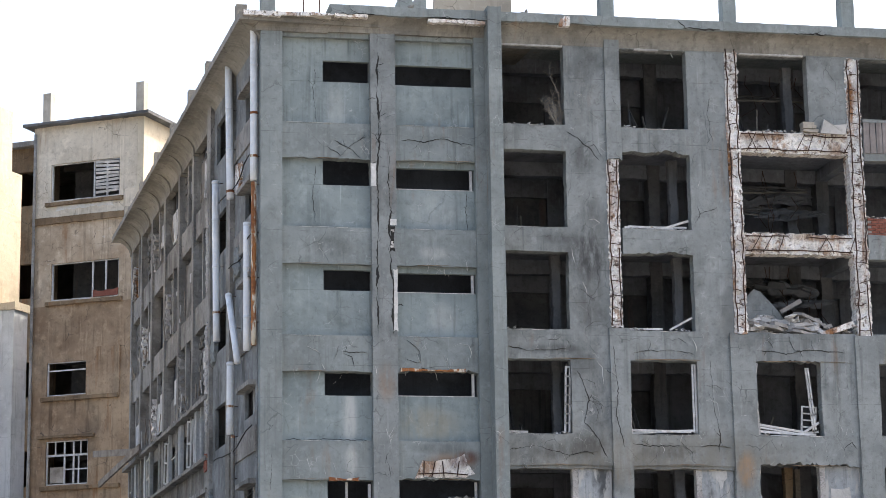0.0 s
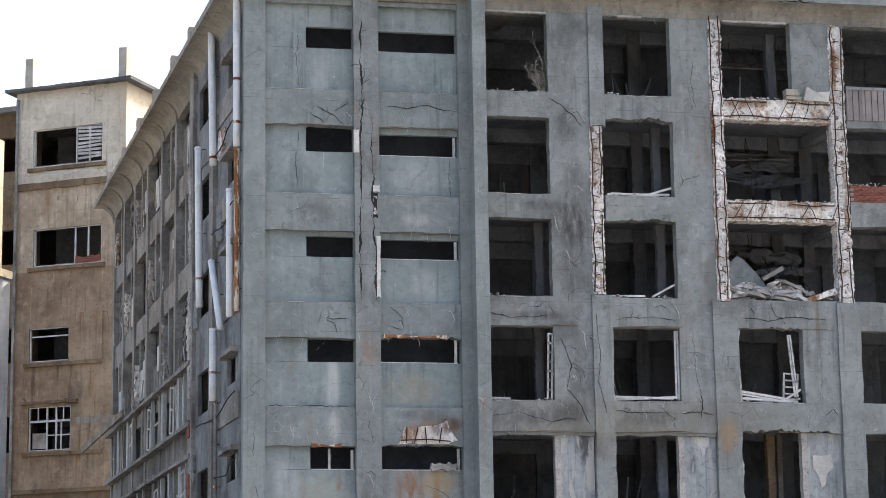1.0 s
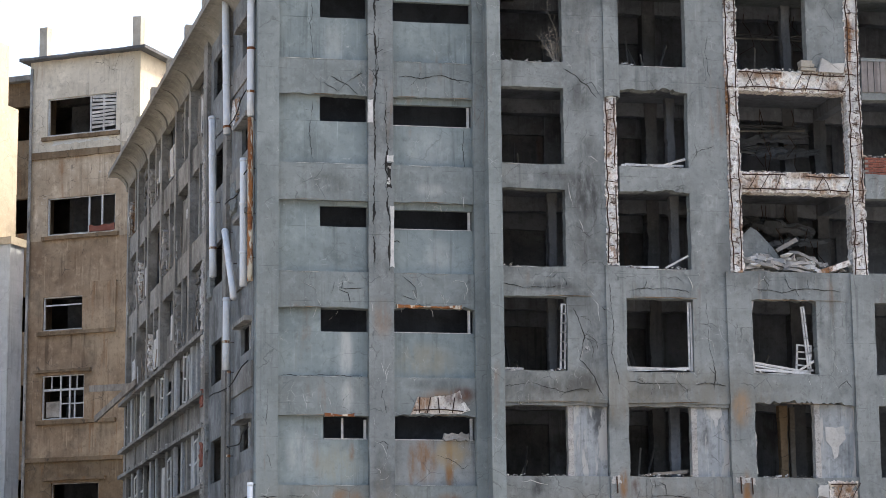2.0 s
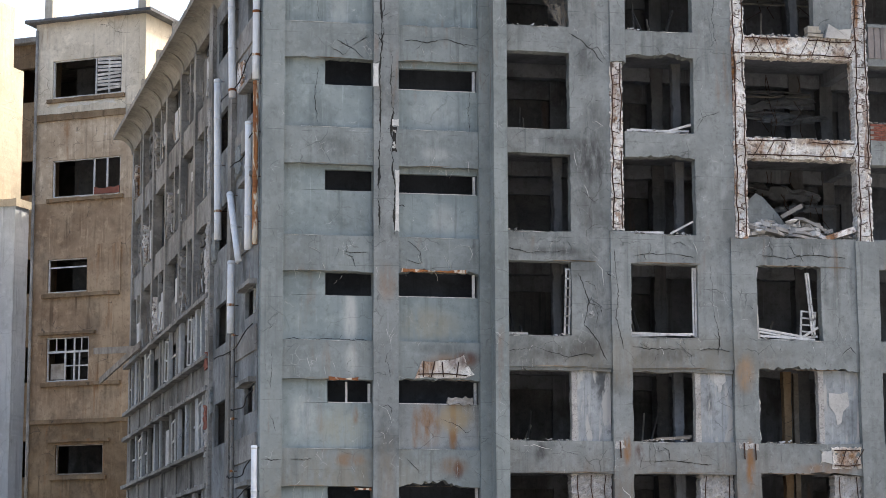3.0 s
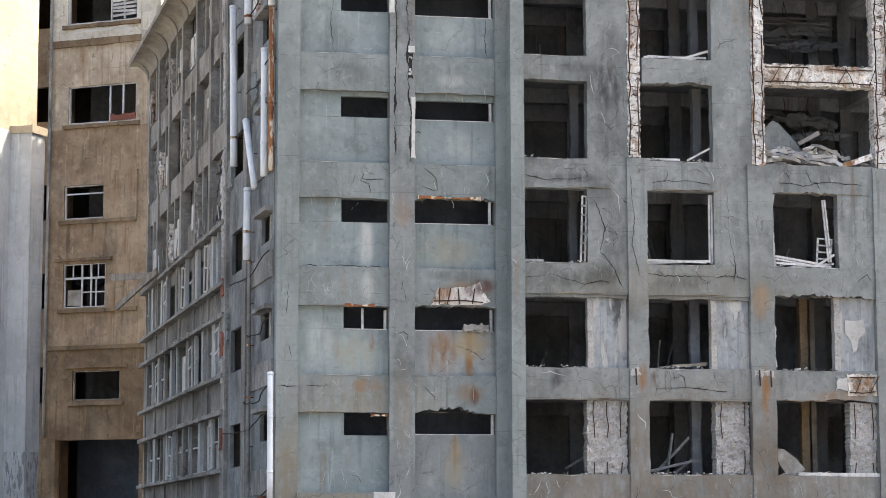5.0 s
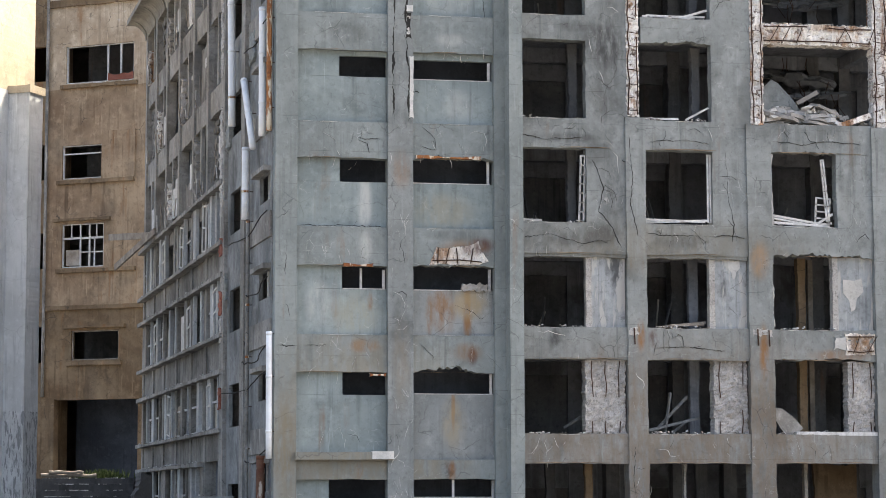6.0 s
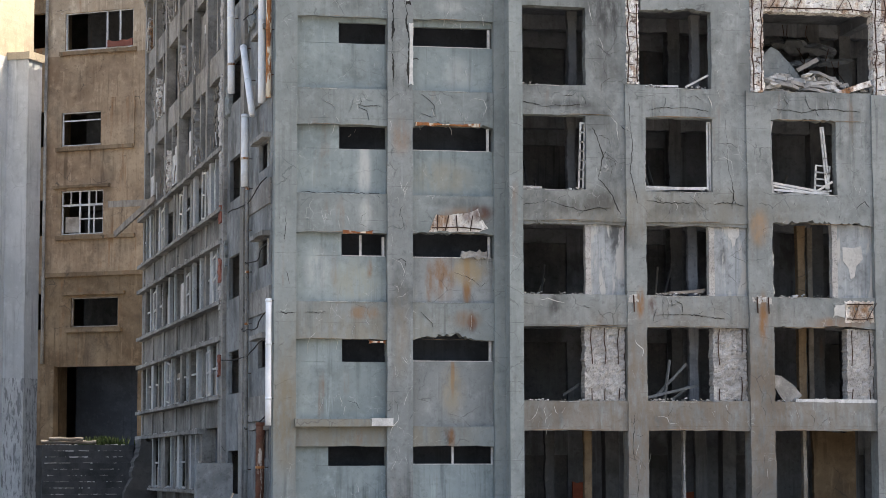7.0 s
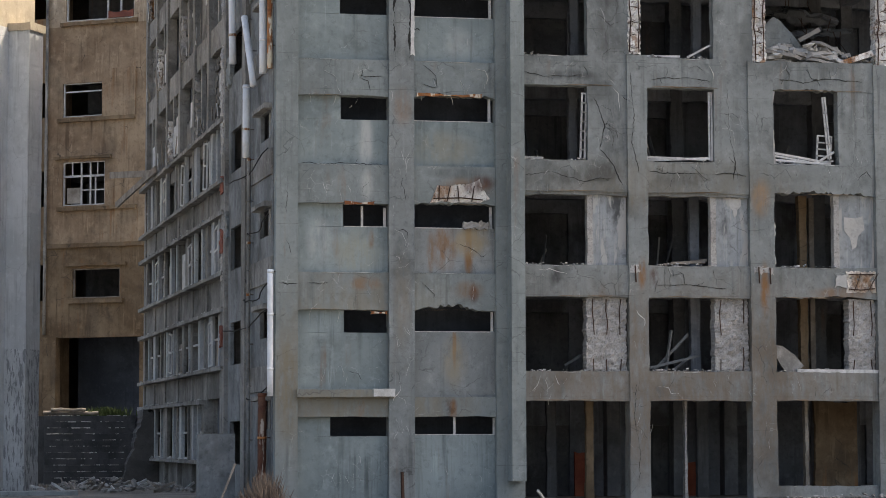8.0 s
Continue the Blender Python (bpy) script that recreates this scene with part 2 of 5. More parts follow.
M_REDPANEL = mat("red_brown_panel", (0.2, 0.05, 0.03), (0.3, 0.09, 0.05), scale=2)
M_PVC = mat("plastic_pipe", (0.66, 0.68, 0.7), (0.8, 0.82, 0.84), rough=0.45, streak=0.5, rust=0.3, bump=0.05, grain=0.1)
M_RUSTPIPE = mat("rusty_pipe", (0.15, 0.045, 0.02), (0.45, 0.2, 0.07), rough=0.75, peel=(0.6, 0.54, 0.44), scale=2.2, streak=0.7, mottle=0.4)
M_FLAKEPIPE = mat("flaking_rusted_iron", (0.06, 0.026, 0.017), (0.15, 0.06, 0.036), rough=0.85, peel=(0.42, 0.37, 0.32), scale=2.0, mottle=0.5)
M_REBAR = mat("rusty_steel", (0.035, 0.021, 0.016), (0.075, 0.041, 0.028), rough=0.85)
M_FRAME = mat("white_painted_wood", (0.4, 0.4, 0.395), (0.66, 0.66, 0.65), rough=0.7, streak=0.6, scale=3, mottle=0.5, rust=0.3)
M_WOOD = mat("grey_timber", (0.2, 0.17, 0.14), (0.42, 0.38, 0.33), streak=0.4, scale=3, vary=0.5)
M_RUBBLE = mat("rubble", (0.22, 0.21, 0.195), (0.44, 0.42, 0.39), scale=3, vary=0.6)
M_PALE = mat("pale_rubble", (0.4, 0.395, 0.385), (0.66, 0.65, 0.63), scale=3, vary=0.65, rust=0.3)
# Near-black: the shade inside cracks put into colour; also used on cables.
M_CRACK = mat("crack_shadow", (0.02, 0.02, 0.02), (0.035, 0.033, 0.03))
M_RUSTLINE = mat("brown_edge_stain", (0.2, 0.14, 0.09), (0.32, 0.25, 0.18), scale=3)
M_LIME = mat("lime_bloom", (0.5, 0.495, 0.475), (0.68, 0.67, 0.645), scale=4, mottle=0.4)
M_BARE = mat("bare_plaster", (0.4, 0.39, 0.37), (0.52, 0.51, 0.49), scale=2, mottle=0.5)
M_GROUND = mat("ground_dirt", (0.13, 0.12, 0.105), (0.25, 0.235, 0.21), scale=0.7, bump=0.8)
M_STONE = mat("stair_stone", (0.06, 0.062, 0.065), (0.13, 0.132, 0.135), streak=0.3, scale=2, vary=0.3)
M_LEAF = mat("leaf", (0.04, 0.06, 0.02), (0.09, 0.12, 0.04), scale=4)
M_TWIG = mat("twig", (0.2, 0.18, 0.155), (0.33, 0.31, 0.28), scale=5)
M_BRICK = mat("red_brick", (0.2, 0.07, 0.05), (0.34, 0.14, 0.1), scale=4, vary=0.5)
M_SHEET = mat("grey_sheet", (0.2, 0.18, 0.172), (0.31, 0.28, 0.27), streak=0.6, rust=0.5, scale=2)

rng = random.Random(7)
PANE = bpy.data.materials.new("old_glass")
PANE.use_nodes = True
PANE.node_tree.nodes["Principled BSDF"].inputs["Base Color"].default_value = (0.75, 0.8, 0.8, 1)
PANE.node_tree.nodes["Principled BSDF"].inputs["Transmission Weight"].default_value = 1.0
PANE.node_tree.nodes["Principled BSDF"].inputs["Roughness"].default_value = 0.08


# ---- builders ----
def thing(name, at, label, category, group="", kind=""):
    ob = new(name)
    ob.location = at
    return tagged(ob, label, category, group, kind)


def part(name, bm, material, parent=None, label="", smooth=False):
    bmesh.ops.recalc_face_normals(bm, faces=bm.faces)
    me = bpy.data.meshes.new(name)
    bm.to_mesh(me)
    bm.free()
    me.materials.append(material)
    if smooth:
        me.polygons.foreach_set("use_smooth", [True] * len(me.polygons))
    ob = new(name, me)
    if parent is not None:
        ob.parent = parent
        if parent.type == "EMPTY":
            ob.location = -parent.location
    return tagged(ob, label)


def jagged(p, q, amp, step=0.13, into=(0, 0)):
    """Points from p up to q (left out), with amp metres of break-off towards into."""
    p, q = Vector(p), Vector(q)
    if amp <= 0:
        return [p]
    k = max(2, int((q - p).length / (step * 0.55)))
    seed = rng.random() * 90
    out = [p]
    for i in range(1, k):
        f = i / k
        c = (q - p).length * f
        d = 0.3 + 0.75 * noise.noise(Vector((c * 1.7, seed, 0))) + 0.4 * noise.noise(Vector((c * 9.0, seed, 5))) + 0.28 * rng.random()
        d = amp * min(1.0, max(0.0, d)) * min(1, 5 * f, 5 * (1 - f))
        out.append(p.lerp(q, f + rng.uniform(-0.25, 0.25) / k) + Vector(into) * d)
    return out


def prism(bm, x0, x1, z0, z1, y0, y1, bottom=0.012, right=0.008, top=0.012, left=0.008, m=None):
    """A slab between y0 (outside) and y1, whose four edges in the facade are chipped by the metres given."""
    pts = jagged((x0, z0), (x1, z0), bottom, into=(0, 1)) + jagged((x1, z0), (x1, z1), right, into=(-1, 0))
    pts += jagged((x1, z1), (x0, z1), top, into=(0, -1)) + jagged((x0, z1), (x0, z0), left, into=(1, 0))
    a = [bm.verts.new((p.x, y0, p.y)) for p in pts]
    b = [bm.verts.new((p.x, y1, p.y)) for p in pts]
    bm.faces.new(a)
    bm.faces.new(b[::-1])
    for i in range(len(a)):
        bm.faces.new((a[i - 1], a[i], b[i], b[i - 1]))
    if m is not None:
        bmesh.ops.transform(bm, matrix=m, verts=a + b)
    return bm


def slab(x0, x1, z0, z1, y0, y1, m=None, **kw):
    return prism(bmesh.new(), x0, x1, z0, z1, y0, y1, m=m, **kw)


def box(bm, x0, x1, y0, y1, z0, z1, m=None, wear=0.0):
    v = [bm.verts.new((x + rng.uniform(-wear, wear), y + rng.uniform(-wear, wear), z + rng.uniform(-wear, wear))) for x in (x0, x1) for y in (y0, y1) for z in (z0, z1)]
    for f in ((0, 1, 3, 2), (4, 6, 7, 5), (0, 4, 5, 1), (2, 3, 7, 6), (0, 2, 6, 4), (1, 5, 7, 3)):
        bm.faces.new([v[i] for i in f])
    if m is not None:
        bmesh.ops.transform(bm, matrix=m, verts=v)
    return bm


def block(x0, x1, y0, y1, z0, z1, m=None, wear=0.0):
    return box(bmesh.new(), x0, x1, y0, y1, z0, z1, m, wear)


def tube(points, r, sides=8, bm=None):
    """A round bar along the points; r is one radius or one for each point."""
    bm = bm or bmesh.new()
    pts = [Vector(p) for p in points]
    rings = []
    for i, p in enumerate(pts):
        d = (pts[min(i + 1, len(pts) - 1)] - pts[max(i - 1, 0)]).normalized()
        u = d.cross(Vector((0, 0, 1)) if abs(d.z) < 0.9 else Vector((1, 0, 0))).normalized()
        w = d.cross(u)
        rr = r[i] if isinstance(r, (list, tuple)) else r
        rings.append([bm.verts.new(p + (u * math.cos(a) + w * math.sin(a)) * rr) for a in (2 * math.pi * j / sides for j in range(sides))])
    for a, b in zip(rings, rings[1:]):
        for j in range(sides):
            bm.faces.new((a[j - 1], a[j], b[j], b[j - 1]))
    bm.faces.new(rings[0])
    bm.faces.new(rings[-1][::-1])
    return bm


def rough_face(x0, x1, z0, z1, y, depth, step=0.07, amp=0.03, m=None, edge=0.04):
    """A broken lump of concrete: a gridded front with an uneven outline, and sides going back by depth."""
    bm = bmesh.new()
    nx, nz = max(3, int((x1 - x0) / step)), max(3, int((z1 - z0) / step))
    seed = Vector((rng.random() * 50, rng.random() * 50, rng.random() * 50))
    g = []
    for i in range(nx + 1):
        row = []
        for k in range(nz + 1):
            x, z = x0 + (x1 - x0) * i / nx, z0 + (z1 - z0) * k / nz
            h = noise.noise(Vector((x, z, 0)) * 6 + seed) + 0.6 * noise.noise(Vector((x, z, 0)) * 17 + seed)
            if i in (0, nx):
                x += edge * (0.6 * noise.noise(Vector((i, z * 4, 3)) + seed) + 0.6 * noise.noise(Vector((i, z * 15, 3)) + seed) + rng.uniform(-0.25, 0.25))
            if k in (0, nz):
                z += edge * (0.6 * noise.noise(Vector((x * 4, k, 7)) + seed) + 0.6 * noise.noise(Vector((x * 15, k, 7)) + seed) + rng.uniform(-0.25, 0.25))
            row.append(bm.verts.new((x, y + amp * h, z)))
        g.append(row)
    for i in range(nx):
        for k in range(nz):
            bm.faces.new((g[i][k], g[i + 1][k], g[i + 1][k + 1], g[i][k + 1]))
    e = bmesh.ops.extrude_edge_only(bm, edges=[e for e in bm.edges if e.is_boundary])
    for v in (v for v in e["geom"] if isinstance(v, bmesh.types.BMVert)):
        v.co.y = y + depth
    if m is not None:
        bmesh.ops.transform(bm, matrix=m, verts=bm.verts)
    return bm


def chunk(size, flat=0.6):
    bm = bmesh.new()
    bmesh.ops.create_icosphere(bm, subdivisions=1, radius=1)
    for v in bm.verts:
        v.co *= rng.uniform(0.45, 1.2)
    bmesh.ops.scale(bm, vec=(size * rng.uniform(0.7, 1.5), size * rng.uniform(0.6, 1.0), size * flat * rng.uniform(0.6, 1.1)), verts=bm.verts)
    return bm


def heap(x0, x1, y0, y1, z, n, size, label, m=M_PALE, tall=0.25, name="rubble_heap"):
    ob = thing(name, ((x0 + x1) / 2, (y0 + y1) / 2, z), label, "rubble", "rubble heaps")
    for _ in range(n):
        u = rng.uniform(-1, 1)
        x, y = (x0 + x1) / 2 + u * (x1 - x0) / 2, rng.uniform(y0, y1)
        bm = chunk(size * rng.uniform(0.5, 1.4))
        lift = rng.random() * tall * (1 - abs(u) * 0.8)
        bmesh.ops.transform(bm, matrix=pose(x, y, z + size * 0.3 + lift, rng.uniform(-25, 25), rng.uniform(-25, 25), rng.uniform(0, 180)), verts=bm.verts)
        part("chunk", bm, m if rng.random() < 0.7 else M_RUBBLE, ob)
    return ob


def shard(outline, thick):
    """A flat broken piece of slab with the given outline."""
    bm = bmesh.new()
    a = [bm.verts.new((x, -thick / 2 + rng.uniform(-0.015, 0.015), z)) for x, z in outline]
    b = [bm.verts.new((x * 0.95, thick / 2, z * 0.96)) for x, z in outline]
    bm.faces.new(a)
    bm.faces.new(b[::-1])
    for i in range(len(a)):
        bm.faces.new((a[i - 1], a[i], b[i], b[i - 1]))
    return bm


# ---- ground ----
g = bmesh.new()
cuts = [-3000, -600, -200, -90, -60] + [-50 + 2.5 * i for i in range(45)] + [75, 110, 200, 600, 3000]
grid = [[g.verts.new((x, y, -0.02 + (0.06 * noise.noise(Vector((x, y, 0)) * 0.35) if abs(x) < 70 and abs(y) < 70 else -0.3))) for y in cuts] for x in cuts]
for i in range(len(cuts) - 1):
    for k in range(len(cuts) - 1):
        g.faces.new((grid[i][k], grid[i + 1][k], grid[i + 1][k + 1], grid[i][k + 1]))
tagged(part("ground", g, M_GROUND, None, "bare dusty earth strewn with fine rubble"), category="ground", kind="structure")

# ---- the grey apartment block ----
XEND = 34.0
house = thing("apartment_block", (0, 0, 0), "derelict grey concrete apartment block with empty broken openings", "building")
SILLS = (3.44, 6.32, 9.18, 12.05, 14.92, 17.83)
HEADS = (2.62, 5.43, 8.3, 11.2, 14.2, 17.08, 20.1)
SLABS = [s - 0.18 for s in SILLS] + [20.75]
ROOF = 20.88

# corner pilaster, middle pilaster, right pilaster of the blind bays
part("pilaster", slab(0.0, 0.6, 0, 20.6, 0.0, 0.6, left=0.02, right=0.012), M_FRONT, house)
part("pilaster", slab(3.03, 3.73, 0, 20.55, 0.0, 0.5, left=0.02, right=0.02), M_PIER, house, "grey pilaster with long vertical cracks")
part("pilaster", slab(5.95, 6.26, 0, 20.55, 0.0, 0.5), M_FRONT, house)
part("pilaster", slab(6.22, 6.72, 0, 20.6, 0.01, 0.5, right=0.015), M_FRONT, house)
part("fin", slab(6.24, 6.62, 0.5, 21.0, -0.6, 0.5, bottom=0.05, top=0.03), M_FRONT, house, "thin projecting concrete fin")

SLOT_A = ((1.5, 3.02, 1.7, 2.21), (1.86, 3.05, 4.45, 5.0), (1.84, 3.03, 7.28, 7.82), (1.77, 3.03, 10.17, 10.8), (1.75, 3.03, 13.04, 13.6), (1.74, 3.03, 15.97, 16.6), (1.75, 3.03, 18.89, 19.49))
SLOT_B = ((3.76, 6.0, 1.73, 2.2), (3.76, 5.95, 4.48, 5.05), (3.76, 5.93, 7.27, 7.88), (3.74, 5.9, 10.17, 10.83), (3.73, 5.93, 13.01, 13.55), (3.73, 5.93, 15.9, 16.5), (3.72, 5.9, 18.87, 19.44))
BEAMS = ((2.2, 2.74), (5.03, 6.05), (7.88, 8.94), (10.78, 11.78), (13.72, 14.76), (16.66, 17.68), (20.1, 20.55))
RAG_A = (0.02, 0.05, 0.03, 0.05, 0.03, 0.05, 0.02)
RAG_B = (0.03, 0.2, 0.12, 0.16, 0.05, 0.05, 0.03)
for (bx0, bx1), slots, rag in (((0.58, 3.05), SLOT_A, RAG_A), ((3.7, 5.97), SLOT_B, RAG_B)):
    low = 0.0
    for i, (x0, x1, z0, z1) in enumerate(slots):
        b0, b1 = BEAMS[i]
        part("spandrel_beam", slab(bx0, bx1, b0, b1, 0.1 + 0.01 * (i % 2), 0.5, bottom=rag[i], top=0.015, left=0, right=0), M_FRONT, house)
        bm = slab(bx0, bx1, low, z0, 0.28, 0.44, left=0, right=0, bottom=0)
        top = max(z1, b0 + 0.02)
        if x0 - bx0 > 0.1:
            prism(bm, bx0, x0, z0, b0 + 0.05, 0.28, 0.44, left=0, top=0, bottom=0)
        if z1 < b0 - 0.1:
            prism(bm, x0 if x0 - bx0 > 0.1 else bx0, bx1, z1, b0 + 0.05, 0.28, 0.44, left=0, right=0, top=0)
        part("blind_panel", bm, M_PANEL_RUST if (i in (1, 2) and bx0 > 3) else M_PANEL, house, "smooth grey-green rendered panel")
        low = b1 - 0.02
    part("roof_beam", slab(bx0, bx1, 20.52, 20.75, 0.06, 0.5, left=0, right=0), M_FRONT, house)

# right half: columns, piers and floor beams round the open rooms
part("column", slab(9.62, 10.2, 0, 12.1, 0.0, 0.55, left=0.03, right=0.04), M_PIER, house)
part("column", slab(9.7, 10.14, 16.85, 20.7, 0.0, 0.55, bottom=0.1), M_PIER, house)
part("column", slab(13.07, 13.8, 0, 12.0, 0.0, 0.55, left=0.03, right=0.05, top=0.05), M_PIER, house)
part("column", slab(16.72, 17.4, 0, 12.0, 0.0, 0.55, left=0.03, right=0.03), M_PIER, house)
part("pier", slab(8.52, 9.7, 8.3, 20.7, 0.07, 0.4, right=0, left=0.03), M_PIER, house, "soot-stained grey concrete pier")
part("pier", slab(12.1, 13.24, 8.3, 20.7, 0.07, 0.4, right=0, left=0.03), M_PIER, house, "smooth grey concrete pier")
part("pier", slab(15.68, 16.74, 8.45, 11.9, 0.07, 0.4, right=0, left=0.04), M_PIER, house)
part("pier", slab(15.7, 16.87, 17.87, 20.7, 0.07, 0.4, right=0, left=0.02, bottom=0.06), M_PIER, house)

BAYS = ((6.6, 9.64), (10.1, 13.1), (13.5, 16.75), (17.3, 20.4), (21.1, 24.0), (24.6, 27.6), (28.2, 31.2))
for b, (x0, x1) in enumerate(BAYS):
    for i, s in enumerate(SILLS):
        if b == 2 and i in (4, 5):
            continue
        ragged = 0.18 if (b, i) == (2, 2) else 0.12 if (b, i) in ((1, 4), (2, 1), (2, 3), (1, 5)) else 0.03
        right = x1 if i < 2 or b > 1 else x0 + (1.95 if b == 0 else 2.03)
        part("floor_beam", slab(x0, right, HEADS[i], s, 0.05 + 0.008 * (i % 2), 0.42, bottom=ragged, top=0.035, left=0, right=0), M_PIER, house)
    part("roof_beam", slab(x0, x1, 20.1, 20.75, 0.06, 0.42, bottom=0.03, left=0, right=0), M_PIER, house)
for x0, x1 in ((20.4, 21.1), (24.0, 24.6), (27.6, 28.2), (31.2, 34.0)):
    part("column", slab(x0, x1, 0, 20.7, 0.0, 0.55), M_PIER, house)


def spalled(name, x0, x1, z0, z1, y, label, tall=True, bars=2):
    """Concrete with its cover fallen off: a rough pale core, the rusted bars and their ties."""
    stuff_of = M_ROUGH if bars == 3 or name.endswith("pier") else M_SPALL if tall else M_SPALLRUST
    core = part(name, rough_face(x0, x1, z0, z1, y, 0.4, step=0.05, amp=0.06, edge=0.055), stuff_of, house, label)
    span, lo, hi = (x1 - x0, z0, z1) if tall else (z1 - z0, x0, x1)
    for j in range(bars):
        c = (x0 if tall else z0) + span * (0.16 + 0.68 * j / max(1, bars - 1))
        pts = []
        for k in range(int((hi - lo) / 0.3) + 1):
            q = lo + 0.05 + (hi - lo - 0.1) * k / int((hi - lo) / 0.3)
            w = c + rng.uniform(-0.03, 0.03)
            pts.append((w, y - 0.035, q) if tall else (q, y - 0.035, w))
        if name.endswith("pier") or j == 1 and len(pts) > 8:
            cut = rng.randrange(2, len(pts) - 2)
            part("reinforcing_bar", tube(pts[:cut], 0.014 if name.endswith("pier") else 0.017, 6), M_REBAR, core)
            pts = pts[cut + 1:] if len(pts) - cut > 2 else pts[-2:]
        part("reinforcing_bar", tube(pts, 0.014 if name.endswith("pier") else 0.018, 6), M_REBAR, core)
    q = lo + 0.2
    while q < hi - 0.1:
        tilt = rng.uniform(-0.1, 0.1) if tall else rng.choice((-0.25, 0.2, 0.3))
        if not name.endswith("pier") and rng.random() < 0.65:
            p = ((x0 + rng.uniform(0, 0.3) * (x1 - x0), y - 0.045, q), (x0 + (x1 - x0) * rng.uniform(0.5, 0.96), y - 0.045, q + tilt)) if tall else ((q, y - 0.045, z0 + 0.04), (q + tilt, y - 0.045, z1 - 0.04))
            part("tie", tube((p[0], Vector(p[0]).lerp(Vector(p[1]), 0.5) + Vector((rng.uniform(-0.03, 0.03), -0.01, rng.uniform(-0.03, 0.03))), p[1]), 0.012, 5), M_REBAR, core)
        q += rng.uniform(0.26, 0.42) if tall else rng.uniform(0.3, 0.5)
    return core


part("column", slab(13.2, 13.66, 20.2, 20.7, 0.05, 0.5), M_PIER, house)
part("column", slab(16.8, 17.32, 20.05, 20.7, 0.05, 0.5), M_PIER, house)
SP = "spalled pale column with rusted reinforcing bars"
spalled("spalled_column", 9.68, 10.04, 12.12, 16.9, 0.06, SP)
spalled("spalled_column", 13.24, 13.62, 12.0, 20.28, 0.06, SP)
spalled("spalled_column", 16.84, 17.28, 11.95, 20.1, 0.06, SP)
for x, z in ((9.8, 6.2), (13.3, 6.2), (13.62, 6.18)):
    part("broken_collar", rough_face(x - 0.13, x + 0.12, z - 0.07, z + 0.1, -0.015, 0.1, step=0.035, amp=0.02, edge=0.08), M_ROUGH, house, "burst pale concrete at a joint")
    seam_pts = tube(((x, -0.03, z + 0.1), (x + 0.02, -0.03, z - 0.35)), 0.02, 5)
    part("burst_bar", seam_pts, M_REBAR, house)
SPB = "spalled floor beam with exposed rusty stirrups"
spalled("spalled_beam", 13.6, 16.86, 17.22, 17.85, 0.09, SPB, False)
spalled("spalled_beam", 13.6, 16.86, 14.3, 14.88, 0.09, SPB, False)
spalled("spalled_beam", 15.85, 16.7, 5.62, 6.2, 0.03, SPB, False)
edge = jagged((4.16, 7.93), (4.37, 8.42), 0.04, 0.06, (1, 0)) + jagged((4.37, 8.42), (5.12, 8.46), 0.05, 0.07, (0, -1)) + jagged((5.12, 8.46), (5.52, 8.6), 0.03, 0.06, (0, -1)) + jagged((5.52, 8.6), (5.8, 8.06), 0.05, 0.06, (-1, 0)) + jagged((5.8, 8.06), (5.55, 7.96), 0.02, 0.06, (0, 1)) + jagged((5.55, 7.96), (4.16, 7.93), 0.07, 0.08, (0, 1))
bm = shard([(p.x - 4.95, p.y - 8.2) for p in edge], 0.06)
bmesh.ops.translate(bm, vec=(4.95, 0.105, 8.2), verts=bm.verts)
scar = part("spalled_patch", bm, M_SPALLRUST, house, "rust-red spalled patch of a floor beam")
for x in (4.4, 4.62, 4.95, 5.3):
    part("reinforcing_bar", tube(((x, 0.055, 7.98), (x + rng.uniform(-0.05, 0.1), 0.05, 8.4)), 0.016, 5), M_REBAR, scar)
part("reinforcing_bar", tube(((4.25, 0.05, 8.05), (5.0, 0.045, 8.08), (5.6, 0.05, 8.03)), 0.016, 5), M_REBAR, scar)
for x0, x1, z, y in ((1.84, 2.65, 7.9, 0.02), (2.55, 3.0, 4.98, 0.04), (3.8, 5.6, 10.86, 0.06)):
    part("rusted_plate", slab(x0, x1, z - 0.05, z + 0.05, y, y + 0.12, left=0.04, right=0.05, top=0.05, bottom=0.05), M_RUSTPIPE, house, "rusted lintel edge")
part("fallen_lump", rough_face(5.1, 5.78, 7.26, 7.44, 0.16, 0.2, step=0.05, amp=0.04, edge=0.08), M_RUBBLE, house, "grey lump lying in the slot")
part("lime_patch", slab(15.5, 15.86, 5.74, 6.14, 0.02, 0.08, left=0.14, right=0.04, top=0.06, bottom=0.1), M_BARE, house, "white exposed plaster patch")
SPP = "rough broken pier with dark bar marks"
for x0, x1, n in ((8.48, 9.6, 3), (12.1, 13.05, 2), (15.95, 16.72, 2)):
    spalled("spalled_pier", x0, x1, 3.4, 5.45, 0.2, SPP, True, n)

# second storey: pale painted panels beside the openings, with their jamb posts
M_PEEL = mat("peeling_paint", (0.25, 0.27, 0.28), (0.36, 0.38, 0.39), streak=0.9, peel=(0.42, 0.41, 0.39), scale=0.9, soot=0.8, mottle=0.7, crack=0.5)
